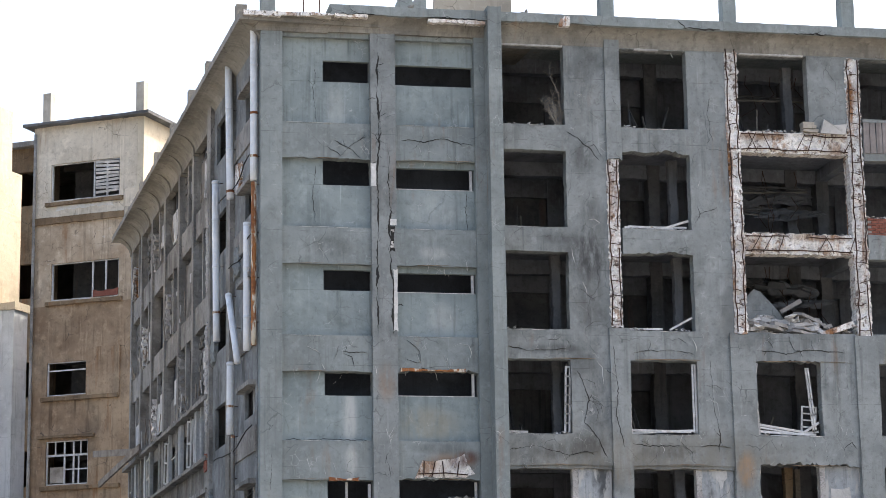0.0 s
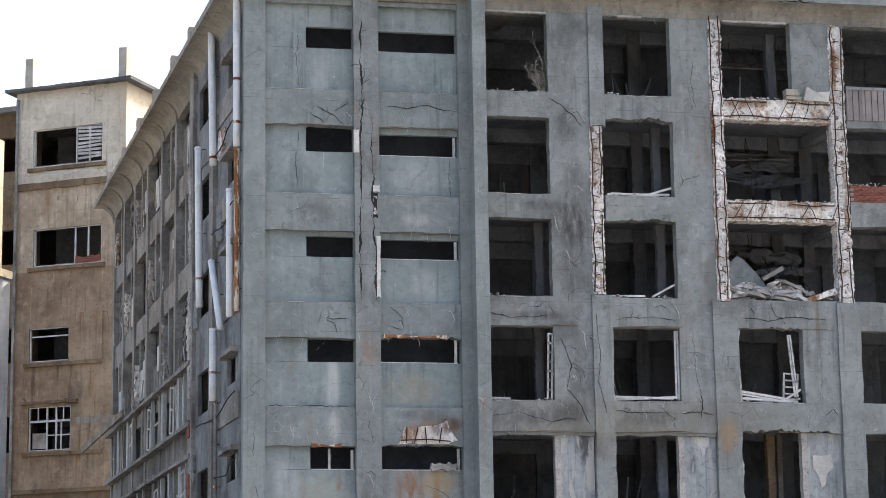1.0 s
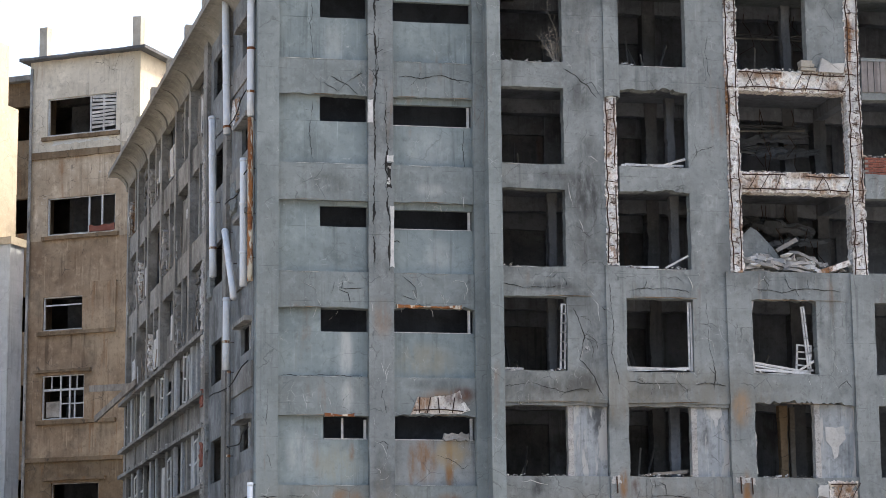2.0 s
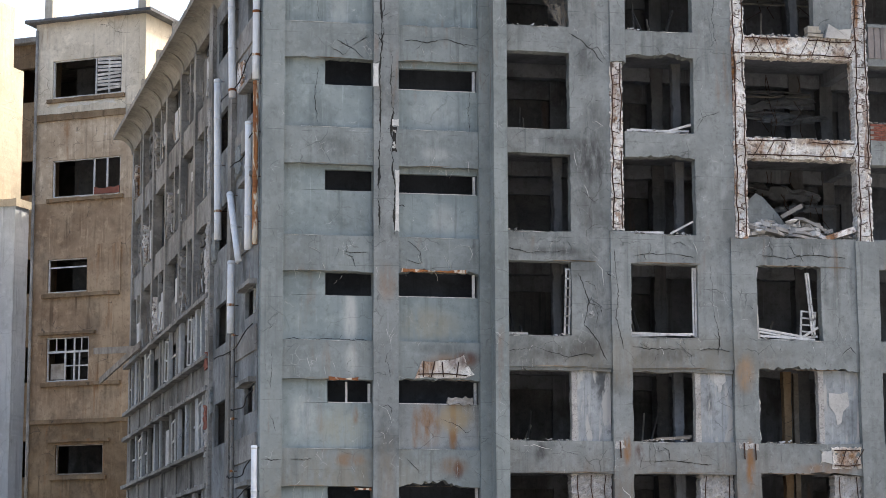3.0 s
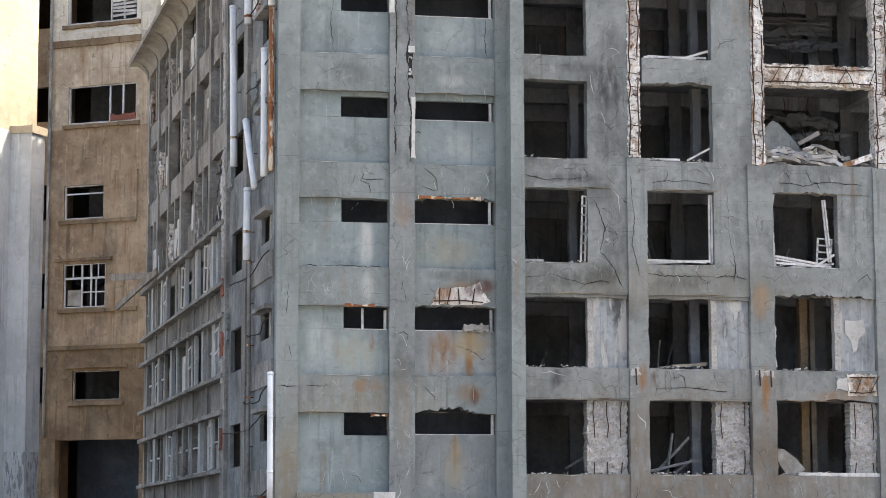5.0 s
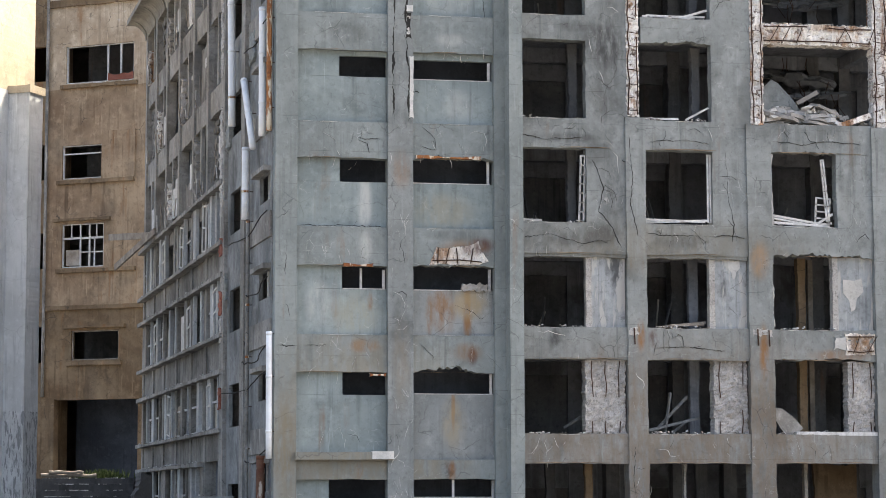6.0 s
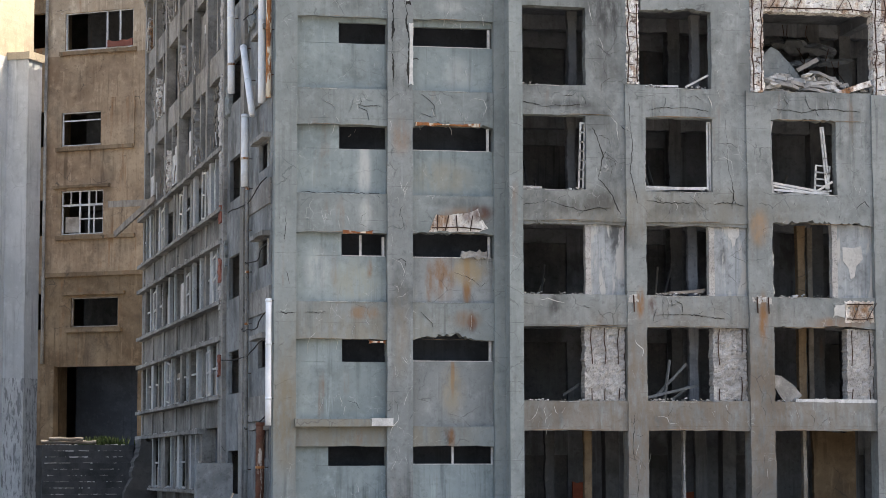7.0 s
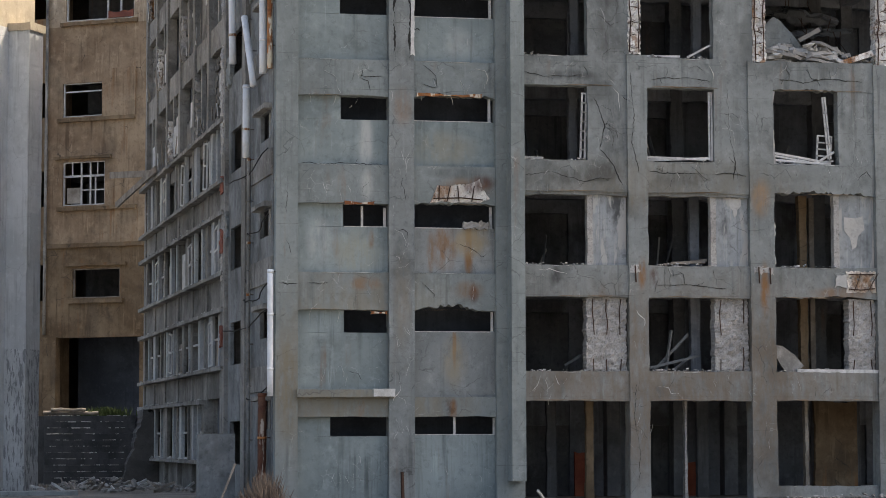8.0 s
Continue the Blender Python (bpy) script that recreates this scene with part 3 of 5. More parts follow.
for x0, x1 in ((8.66, 9.62), (12.15, 13.08), (15.7, 16.73)):
    part("side_panel", slab(x0, x1, 6.28, 8.35, 0.2, 0.34, left=0.03), M_PEEL, house, "peeling blue-grey plaster panel")
    part("jamb", slab(x0 - 0.16, x0 + 0.01, 6.28, 8.34, 0.16, 0.4, left=0.03), M_ROUGH, house, "whitish window jamb")
    if x0 < 15:
        part("lintel", slab(x0 - 2.1, x1, 8.2, 8.34, 0.1, 0.4, left=0, right=0, bottom=0.05), M_PIER, house)

for x, z, k in ((16.15, 7.3, 0.95), (12.72, 7.95, 0.55)):
    bm = shard(((-0.3, 0.45), (0.05, 0.42), (0.28, 0.5), (0.32, 0.1), (0.12, -0.1), (0.06, -0.42), (-0.06, -0.5), (-0.12, -0.15), (-0.3, 0.05)), 0.02)
    bmesh.ops.transform(bm, matrix=pose(x, 0.197, z) @ Matrix.Scale(k, 4), verts=bm.verts)
    part("peeled_patch", bm, M_BARE, house, "pale patch of bare plaster")

# ragged lips where cover has come off beside openings
for x, z0, z1, w in ((13.78, 9.15, 11.2, 0.1), (13.74, 6.4, 8.5, 0.12), (10.17, 9.2, 11.2, 0.05)):
    part("broken_edge", slab(x - 0.05, x + w, z0, z1, 0.1, 0.42, left=0, right=w * 0.95, top=0, bottom=0), M_PALE, house)

# mouldings
part("ledge", slab(0.56, 3.18, 2.72, 2.93, -0.12, 0.3, top=0.01), M_FRONT, house, "pale projecting ledge over the ground floor")
part("ledge_patch", slab(2.6, 3.18, 2.74, 2.95, -0.13, 0.1), M_LIME, house, "bright white repair patch")

# floors, back wall and cross walls of the rooms
for z in SLABS[:-1]:
    part("floor_slab", block(0.05, XEND, 0.35, 9.0, z - 0.16, z - 0.03), M_INSIDE, house)
    # Pale layer added on each unseen floor to bounce light to the ceiling.
    part("floor_screed", block(0.06, XEND - 0.02, 0.43, 8.8, z - 0.03, z), M_BOUNCE, house)
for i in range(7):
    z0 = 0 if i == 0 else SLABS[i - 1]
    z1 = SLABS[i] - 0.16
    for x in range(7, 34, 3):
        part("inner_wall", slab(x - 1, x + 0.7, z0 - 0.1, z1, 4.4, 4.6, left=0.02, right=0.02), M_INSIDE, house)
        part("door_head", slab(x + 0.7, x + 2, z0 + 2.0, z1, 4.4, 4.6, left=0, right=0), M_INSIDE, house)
        # Added fill closes each doorway, which otherwise reads as a black gap.
        part("door_leaf", slab(x + 0.7, x + 2, z0 - 0.1, z0 + 2.0, 4.48, 4.54, left=0, right=0), M_DARKER, house)
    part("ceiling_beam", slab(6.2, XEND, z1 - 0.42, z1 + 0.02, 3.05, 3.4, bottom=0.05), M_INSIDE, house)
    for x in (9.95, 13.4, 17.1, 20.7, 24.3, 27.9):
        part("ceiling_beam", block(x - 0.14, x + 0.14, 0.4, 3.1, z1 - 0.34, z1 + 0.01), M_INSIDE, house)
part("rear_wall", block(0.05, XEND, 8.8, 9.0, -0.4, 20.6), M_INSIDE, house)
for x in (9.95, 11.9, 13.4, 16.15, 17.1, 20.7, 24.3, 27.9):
    part("inner_column", slab(x - 0.2, x + 0.2, 0, 20.6, 3.0, 3.45, left=0.05, right=0.05), M_DARKER, house)
# Added dark wall close behind the slot windows, to set how dark they read.
part("lobby_wall", block(0.5, 6.28, 1.35, 1.45, 0, 20.5), M_DEEPSHADE, house)
part("party_wall", block(6.3, 6.45, 0.45, 6.2, 0, 20.6), M_INSIDE, house)
part("end_wall", block(XEND - 0.2, XEND, 0.5, 8.8, -0.4, 20.6), M_FRONT, house)
part("roof_slab", slab(1.85, 10.02, 20.62, 20.9, -0.45, 9.0, bottom=0.04, top=0.02, left=0.12, right=0.05), M_FRONT, house, "overhanging grey roof slab with chipped edge")
part("roof_slab", slab(10.0, XEND, 20.62, 20.9, -0.43, 9.0, bottom=0.015, top=0.02), M_FRONT, house, "overhanging grey roof slab with chipped edge")
part("roof_slab", slab(-0.5, 1.9, 20.5, 20.62, -0.36, 9.0, bottom=0.03, top=0.05, left=0.05), M_CORNICE, house, "roof slab corner whose edge has broken away")
for x0, x1, z0, z1 in ((-0.52, 0.5, 20.5, 20.63), (0.45, 1.3, 20.54, 20.63), (1.2, 1.95, 20.57, 20.64), (4.6, 6.2, 20.5, 20.6), (2.0, 2.9, 20.56, 20.64), (8.3, 8.62, 20.56, 20.84)):
    part("broken_edge", rough_face(x0, x1, z0, z1, -0.44 if x0 < 1.5 else -0.452, 0.2, step=0.04, amp=0.018, edge=0.03), M_SPALL if x0 < 1.5 or x0 > 8 else M_SPALLRUST, house, "crumbled pale edge of the roof slab")


def coved(x0, x1, profile, m=None):
    """A curved plaster moulding: the profile (y, z) drawn out along x and closed behind."""
    bm = bmesh.new()
    n = max(2, int((x1 - x0) / 0.5))
    rows = [[bm.verts.new((x0 + (x1 - x0) * k / n, y + 0.008 * noise.noise(Vector((k * 0.7, z * 4, 2))), z)) for y, z in profile] for k in range(n + 1)]
    for r, t in zip(rows, rows[1:]):
        for i in range(len(profile)):
            bm.faces.new((r[i - 1], r[i], t[i], t[i - 1]))
    bm.faces.new(rows[0])
    bm.faces.new(rows[-1][::-1])
    if m is not None:
        bmesh.ops.transform(bm, matrix=m, verts=bm.verts)
    return bm


def quarter(y0, z0, y1, z1, back):
    """A hollow quarter curve from the wall (y0, z0) out to the eaves (y1, z1)."""
    arc = [(y1 + (y0 - y1) * math.cos(a), z0 + (z1 - z0) * math.sin(a)) for a in (math.pi / 2 * k / 8 for k in range(9))]
    return arc + [(back, z1), (back, z0)]


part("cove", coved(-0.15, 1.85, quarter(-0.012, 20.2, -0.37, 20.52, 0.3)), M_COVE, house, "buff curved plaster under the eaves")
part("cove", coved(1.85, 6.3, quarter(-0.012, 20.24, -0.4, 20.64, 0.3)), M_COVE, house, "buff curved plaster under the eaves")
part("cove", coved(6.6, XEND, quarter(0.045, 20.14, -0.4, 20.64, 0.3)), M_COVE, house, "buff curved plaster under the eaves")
for x0, x1 in ((6.75, 8.5), (10.6, 11.3), (13.7, 15.6)):
    part("broken_edge", rough_face(x0, x1, 20.09, 20.135, 0.04, 0.1, step=0.04, amp=0.012, edge=0.025), M_PALE, house, "chipped white edge over the opening")

# ground floor rooms: painted posts and stained partitions
for x, w, y, m in ((7.9, 0.3, 2.6, M_DARKER), (8.7, 0.25, 1.3, M_TAN), (11.4, 0.1, 0.9, M_ROUGH), (12.3, 0.35, 2.7, M_DARKER), (14.9, 0.14, 1.0, M_WOOD)):
    part("inner_post", slab(x, x + w, -0.05, 2.9, y, y + 0.2, left=0.04, right=0.04), m, house)
for x0, x1, z1 in ((8.95, 9.5, 1.25), (12.1, 12.9, 0.95)):
    part("red_panel", slab(x0, x1, -0.05, z1, 3.6, 3.7, top=0.1), M_REDPANEL, house, "faded red-brown board")
part("partition", slab(15.6, 16.9, 0, 2.7, 2.2, 2.35, left=0.08, top=0.1), M_TAN, house, "rust-brown stained partition")
for z0 in (3.3, 6.15):
    part("inner_post", slab(15.0, 15.25, z0, z0 + 2.3, 1.5, 1.75, left=0.04, right=0.04), M_TAN, house)
    part("inner_post", slab(15.45, 15.6, z0, z0 + 2.3, 1.9, 2.05), M_WOOD, house)
    part("inner_post", slab(11.7, 12.0, z0, z0 + 2.3, 1.2, 1.4, left=0.04, right=0.04), M_INSIDE, house)
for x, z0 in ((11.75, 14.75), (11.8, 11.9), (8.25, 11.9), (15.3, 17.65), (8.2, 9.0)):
    part("inner_post", slab(x, x + 0.28, z0, z0 + 2.4, 1.0, 1.25, left=0.06, right=0.05), M_DARKER, house)
part("parapet", slab(17.3, 20.4, 18.2, 18.3, 0.0, 0.2, left=0, right=0), M_PIER, house)
for k in range(16):
    part("slat", block(17.32 + 0.19 * k, 17.48 + 0.19 * k, 0.02 + 0.01 * (k % 2), 0.06, 17.3, 18.24, wear=0.006), M_SHEET, house)


# ---- cracks and lime runs on the front ----
def seam(name, pts, y, width, material, wander=0.03):
    """A thin jagged line with depth along points of the front: it narrows, widens, forks and tapers at both ends."""
    dark = material is M_CRACK
    step = 0.055 if dark else 0.09
    seed = rng.random() * 60
    line = []
    for p, q in zip(pts, pts[1:]):
        n = max(2, int((Vector(q) - Vector(p)).length / step))
        d = (Vector(q) - Vector(p)).normalized()
        side = Vector((-d.y, d.x))
        for k in range(n):
            c = Vector(p).lerp(Vector(q), k / n)
            off = 1.6 * noise.noise(Vector((c.x * 3.1, c.y * 3.1, seed))) + 0.7 * noise.noise(Vector((c.x * 11, c.y * 11, seed))) + rng.uniform(-0.35, 0.35)
            line.append(c + side * wander * off)
    line.append(Vector(pts[-1]))
    bm = bmesh.new()

    def ribbon(run, wide):
        rows = []
        for k, p in enumerate(run):
            d = (run[min(k + 1, len(run) - 1)] - run[max(k - 1, 0)]).normalized()
            open_by = max(0.12, 0.55 + 1.1 * noise.noise(Vector((p.x * 1.9, p.y * 1.9, seed + 9))) + rng.uniform(-0.2, 0.2))
            w = Vector((-d.y, d.x)) * wide * (0.42 if dark else 0.4) * open_by * min(1, (k + 0.4) / 3, (len(run) - k - 0.6) / 3)
            rows.append([bm.verts.new((v.x, yy, v.y)) for yy in (y, y + 0.05) for v in (p - w, p + w)])
        for r, t in zip(rows, rows[1:]):
            for i, k in ((0, 1), (1, 3), (3, 2), (2, 0)):
                bm.faces.new((r[i], r[k], t[k], t[i]))

    ribbon(line, width)
    if dark and len(line) > 9:
        for _ in range(len(line) // 12):
            p = rng.choice(line[2:-2])
            d = Vector((rng.uniform(-1, 1), rng.uniform(-1, 1))).normalized()
            ribbon([p + d * 0.05 * k + Vector((rng.uniform(-0.02, 0.02), rng.uniform(-0.02, 0.02))) for k in range(rng.randrange(3, 8))], width * 0.5)
    return part(name, bm, material, house)


for pts, y, w in (
    (((3.24, 19.7), (3.21, 18.3), (3.3, 17.4), (3.2, 16.6), (3.22, 14.9), (3.17, 13.4), (3.2, 11.7)), -0.004, 0.065),
    (((3.36, 18.8), (3.28, 18.0), (3.25, 17.2)), -0.004, 0.02),
    (((3.56, 16.9), (3.5, 15.9), (3.56, 15.3), (3.52, 14.2), (3.62, 12.8), (3.6, 11.8)), -0.004, 0.075),
    (((2.05, 17.2), (2.4, 17.0), (2.77, 16.7)), 0.045, 0.03),
    (((1.85, 17.0), (2.2, 16.75), (2.6, 17.15), (2.9, 17.3)), 0.045, 0.018),
    (((3.9, 17.25), (4.5, 17.2), (5.0, 17.32), (5.9, 17.15)), 0.045, 0.025),
    (((4.3, 20.35), (4.9, 20.28), (5.3, 20.33)), 0.02, 0.04),
    (((1.54, 19.4), (1.5, 18.6), (1.58, 17.7)), 0.274, 0.014),
    (((1.52, 16.5), (1.45, 15.6), (1.55, 14.9)), 0.274, 0.018),
    (((8.55, 17.65), (8.9, 17.45), (9.2, 17.2), (9.5, 16.85)), 0.064, 0.04),
    (((9.1, 17.25), (9.35, 17.3), (9.6, 16.95)), 0.064, 0.02),
    (((8.7, 10.9), (9.0, 10.2), (8.85, 9.5), (9.3, 9.0), (9.5, 8.5)), 0.064, 0.03),
    (((9.0, 10.2), (9.5, 9.9)), 0.064, 0.02),
    (((9.72, 11.6), (9.8, 10.4), (9.75, 9.6), (9.95, 8.8)), -0.004, 0.03),
    (((12.5, 11.2), (12.55, 10.0), (12.7, 9.2), (12.65, 8.7)), 0.064, 0.03),
    (((12.75, 18.9), (12.7, 18.3), (12.8, 17.5)), 0.064, 0.018),
    (((10.2, 8.9), (11.2, 8.82), (12.4, 8.88), (13.0, 8.8)), 0.045, 0.025),
    (((6.7, 8.75), (7.5, 8.85), (8.4, 8.6), (9.2, 8.7)), 0.045, 0.02),
    (((6.7, 11.55), (7.4, 11.45), (8.4, 11.5)), 0.045, 0.03),
    (((10.3, 11.45), (11.2, 11.5), (12.0, 11.4)), 0.045, 0.022),
    (((14.0, 11.55), (14.7, 11.45), (15.6, 11.6), (16.4, 11.5)), 0.045, 0.03),
    (((16.2, 8.75), (16.5, 9.0), (16.65, 8.8)), 0.045, 0.03),
    (((10.4, 5.75), (11.3, 5.8), (12.4, 5.7)), 0.045, 0.03),
    (((0.05, 5.75), (0.6, 5.72)), -0.004, 0.03),
    (((0.85, 5.74), (1.4, 5.76)), 0.045, 0.03),
    (((0.7, 8.95), (1.7, 8.97), (2.9, 8.92)), 0.045, 0.015),
    (((5.75, 16.0), (5.72, 15.2), (5.78, 14.4)), 0.274, 0.016),
    (((9.8, 3.1), (9.75, 2.2), (9.9, 1.2), (9.85, 0.4)), -0.004, 0.035),
    (((4.9, 6.9), (5.4, 6.7), (5.6, 6.5), (5.8, 6.6)), 0.274, 0.016),
    (((0.3, 8.6), (0.32, 8.1), (0.28, 7.6)), -0.004, 0.02),
    (((12.9, 15.6), (12.4, 15.4), (12.2, 15.1)), 0.064, 0.014),
    (((8.8, 13.2), (9.2, 12.9), (9.6, 13.1)), 0.064, 0.016),
):
    seam("crack", pts, 0.095 if y == 0.045 and pts[0][0] < 6 else y, w, M_CRACK)
seam("crack", ((8.62, 20.9), (8.5, 20.72), (8.47, 20.62)), -0.46, 0.05, M_CRACK)
seam("lime_run", ((8.6, 20.89), (8.55, 20.74)), -0.465, 0.06, M_LIME)
for x in (2.0, 4.9, 11.9, 15.2):
    seam("crack", ((x, 20.64), (x + 0.5, 20.63), (x + 1.1, 20.65)), -0.456, 0.035, M_CRACK)
for b0, b1 in BEAMS[1:6]:
    for bx in (0.7, 3.8):
        for _ in range(4):
            a = bx + rng.uniform(0, 1.5)
            seam("lime_run", ((a, b1 - 0.012), (a + rng.uniform(0.15, 0.7), b1 - 0.012)), 0.093, 0.02, M_LIME, 0.006)
        for _ in range(3):
            a = bx + rng.uniform(0, 1.5)
            seam("stain_line", ((a, b0 + 0.03), (a + rng.uniform(0.3, 0.7), b0 + 0.03)), 0.093, 0.022, M_RUSTLINE, 0.008)
for b, s0 in ((6.75, 8.4), (10.3, 12.0), (13.9, 15.6)):
    for z in SILLS:
        for _ in range(4):
            a = rng.uniform(b, s0 - 0.3)
            seam("lime_run", ((a, z - 0.03), (a + rng.uniform(0.1, 0.4), z - 0.03)), 0.04, 0.03, M_LIME, 0.01)
# crazing: fine branching cracks over beams and piers, some filled with lime
for x0, x1, z0, z1, y, n in [(bx, bx + 1.9, HEADS[i] + 0.1, SILLS[i] - 0.1, 0.045, 5) for bx in (6.8, 10.3, 13.9) for i in range(4)] + [(8.6, 9.5, 8.7, 16.5, 0.064, 12), (12.2, 13.0, 8.7, 16.5, 0.064, 8), (0.8, 2.9, 2.9, 6.0, 0.095, 6), (3.9, 5.8, 5.1, 6.0, 0.095, 6), (0.8, 2.9, 8.0, 8.9, 0.095, 6), (3.9, 5.8, 10.9, 11.7, 0.095, 7), (0.8, 2.9, 10.9, 11.7, 0.095, 5), (3.1, 3.65, 0.5, 11.0, -0.004, 22), (0.1, 0.5, 0.5, 20.0, -0.004, 10), (9.7, 10.1, 0.3, 8.0, -0.004, 8), (13.2, 13.7, 0.3, 11.5, -0.004, 8)]:
    for k in range(n):
        p = Vector((rng.uniform(x0, x1), rng.uniform(z0, z1)))
        run = [p.copy()]
        a = rng.choice((0, math.pi / 2, math.pi / 2)) + rng.uniform(-0.4, 0.4)
        for _ in range(rng.randrange(2, 5)):
            p = p + Vector((math.cos(a), math.sin(a))) * rng.uniform(0.1, 0.3)
            a += rng.uniform(-1.1, 1.1)
            if not (x0 < p.x < x1 and z0 < p.y < z1):
                break
            run.append(p.copy())
        if len(run) > 1:
            lime = rng.random() < 0.45
            seam("lime_run" if lime else "crack", [tuple(q) for q in run], y, rng.uniform(0.014, 0.026) if lime else rng.uniform(0.011, 0.02), M_LIME if lime else M_CRACK, 0.012)
for bx, bend in ((6.75, 9.6), (10.25, 13.0), (13.85, 16.7)):
    for h in HEADS[:4]:
        for _ in range(3):
            a = rng.uniform(bx, bend - 1.0)
            seam("stain_line", ((a, h + 0.04), (min(bend, a + rng.uniform(0.5, 1.3)), h + 0.04)), 0.042, 0.03, M_RUSTLINE, 0.008)
# white lime along broken arrises and short runs down from them
for x, z, y, n in ((4.7, 10.95, 0.045, 9), (1.4, 10.75, 0.045, 6), (1.8, 8.4, 0.045, 5), (4.9, 13.9, 0.045, 5), (2.3, 5.4, 0.045, 6), (4.6, 16.8, 0.045, 4), (7.6, 8.6, 0.045, 5), (11.6, 8.9, 0.045, 4), (3.4, 4.4, -0.004, 9), (3.4, 9.0, -0.004, 5), (3.4, 2.0, -0.004, 9),
                  (2.2, 0.9, 0.274, 6), (5.0, 0.8, 0.274, 5), (16.3, 9.4, 0.064, 4), (12.7, 9.3, 0.064, 3), (4.7, 12.6, 0.274, 6), (7.2, 3.0, 0.045, 4), (11.9, 3.1, 0.045, 5), (10.0, 2.0, -0.004, 4), (11.6, 20.3, 0.05, 4), (9.1, 9.9, 0.064, 4), (1.3, 3.5, 0.045, 3)):
    for _ in range(n):
        a, b = x + rng.uniform(-0.8, 0.8) * (0.35 if y < 0 else 1), z + rng.uniform(-0.25, 0.35)
        seam("lime_run", ((a, b), (a + rng.uniform(-0.12, 0.12), b - rng.uniform(0.08, 0.3))), 0.095 if y == 0.045 and x < 6 else y, rng.uniform(0.012, 0.028), M_LIME, 0.03)
for x0, x1, z0, z1 in ((3.02, 3.17, 15.9, 16.55), (3.62, 3.74, 11.9, 13.6), (3.54, 3.73, 14.82, 15.0)):
    part("lime_patch", slab(x0, x1, z0, z1, -0.012, 0.05, left=0.025, right=0.03, top=0.05, bottom=0.05), M_LIME, house, "white exposed plaster patch")
# The hole's shade is a near-black slab set on the pilaster face.
part("pocket", slab(3.53, 3.68, 14.08, 14.8, -0.006, 0.04, left=0.04, right=0.04, top=0.03, bottom=0.06), M_CRACK, house, "near-black slab giving a burst hole's shade in the pilaster")
for k in range(8):
    px, pz = rng.uniform(3.53, 3.61), rng.uniform(14.1, 14.68)
    part("pocket_rubble", rough_face(px, px + rng.uniform(0.03, 0.08), pz, pz + rng.uniform(0.04, 0.12), -0.02, 0.05, step=0.025, amp=0.012, edge=0.03), M_RUBBLE if k % 3 else M_LIME, house)

# ---- the long side of the block ----
WING = Matrix(((-0.0703, 0.9975, 0, 0), (0.9975, 0.0703, 0, 0), (0, 0, 1, 0), (0, 0, 0, 1)))
LONG = 29.4
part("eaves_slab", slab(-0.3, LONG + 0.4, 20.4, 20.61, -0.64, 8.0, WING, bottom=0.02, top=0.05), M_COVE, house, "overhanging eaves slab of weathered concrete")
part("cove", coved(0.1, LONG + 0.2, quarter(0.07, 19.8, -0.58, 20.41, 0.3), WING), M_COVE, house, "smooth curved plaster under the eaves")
for k in range(4, 11):
    part("bracket", coved(1.4 + 2.75 * k, 1.56 + 2.75 * k, quarter(0.02, 19.74, -0.58, 20.4, 0.2), WING), M_COVE, house)
RIBS = (8.4, 9.65, 12.75, 15.95, 19.45, 22.85, 25.9, 28.9)
UP = (11.62, 14.68, 17.78)
for s in RIBS:
    part("rib", slab(s - 0.22, s + 0.22, 11.2, 20.6, 0.06, 0.4, WING, left=0.04, right=0.04), M_WING, house)
    part("rib", slab(s - 0.22, s + 0.22, 0, 11.2, 0.05, 0.5, WING), M_WING, house)
M_BLOCK = mat("grey_block", (0.13, 0.125, 0.115), (0.25, 0.24, 0.22), scale=3, vary=0.7)
blocks = [block(0, 0.36, 0, 0.12, 0, 0.17, wear=0.012) for _ in range(3)]
meshes = []
for bm in blocks:
    me = bpy.data.meshes.new("block")
    bmesh.ops.recalc_face_normals(bm, faces=bm.faces)
    bm.to_mesh(me)
    bm.free()
    me.materials.append(M_BLOCK)
    meshes.append(me)
count = 0
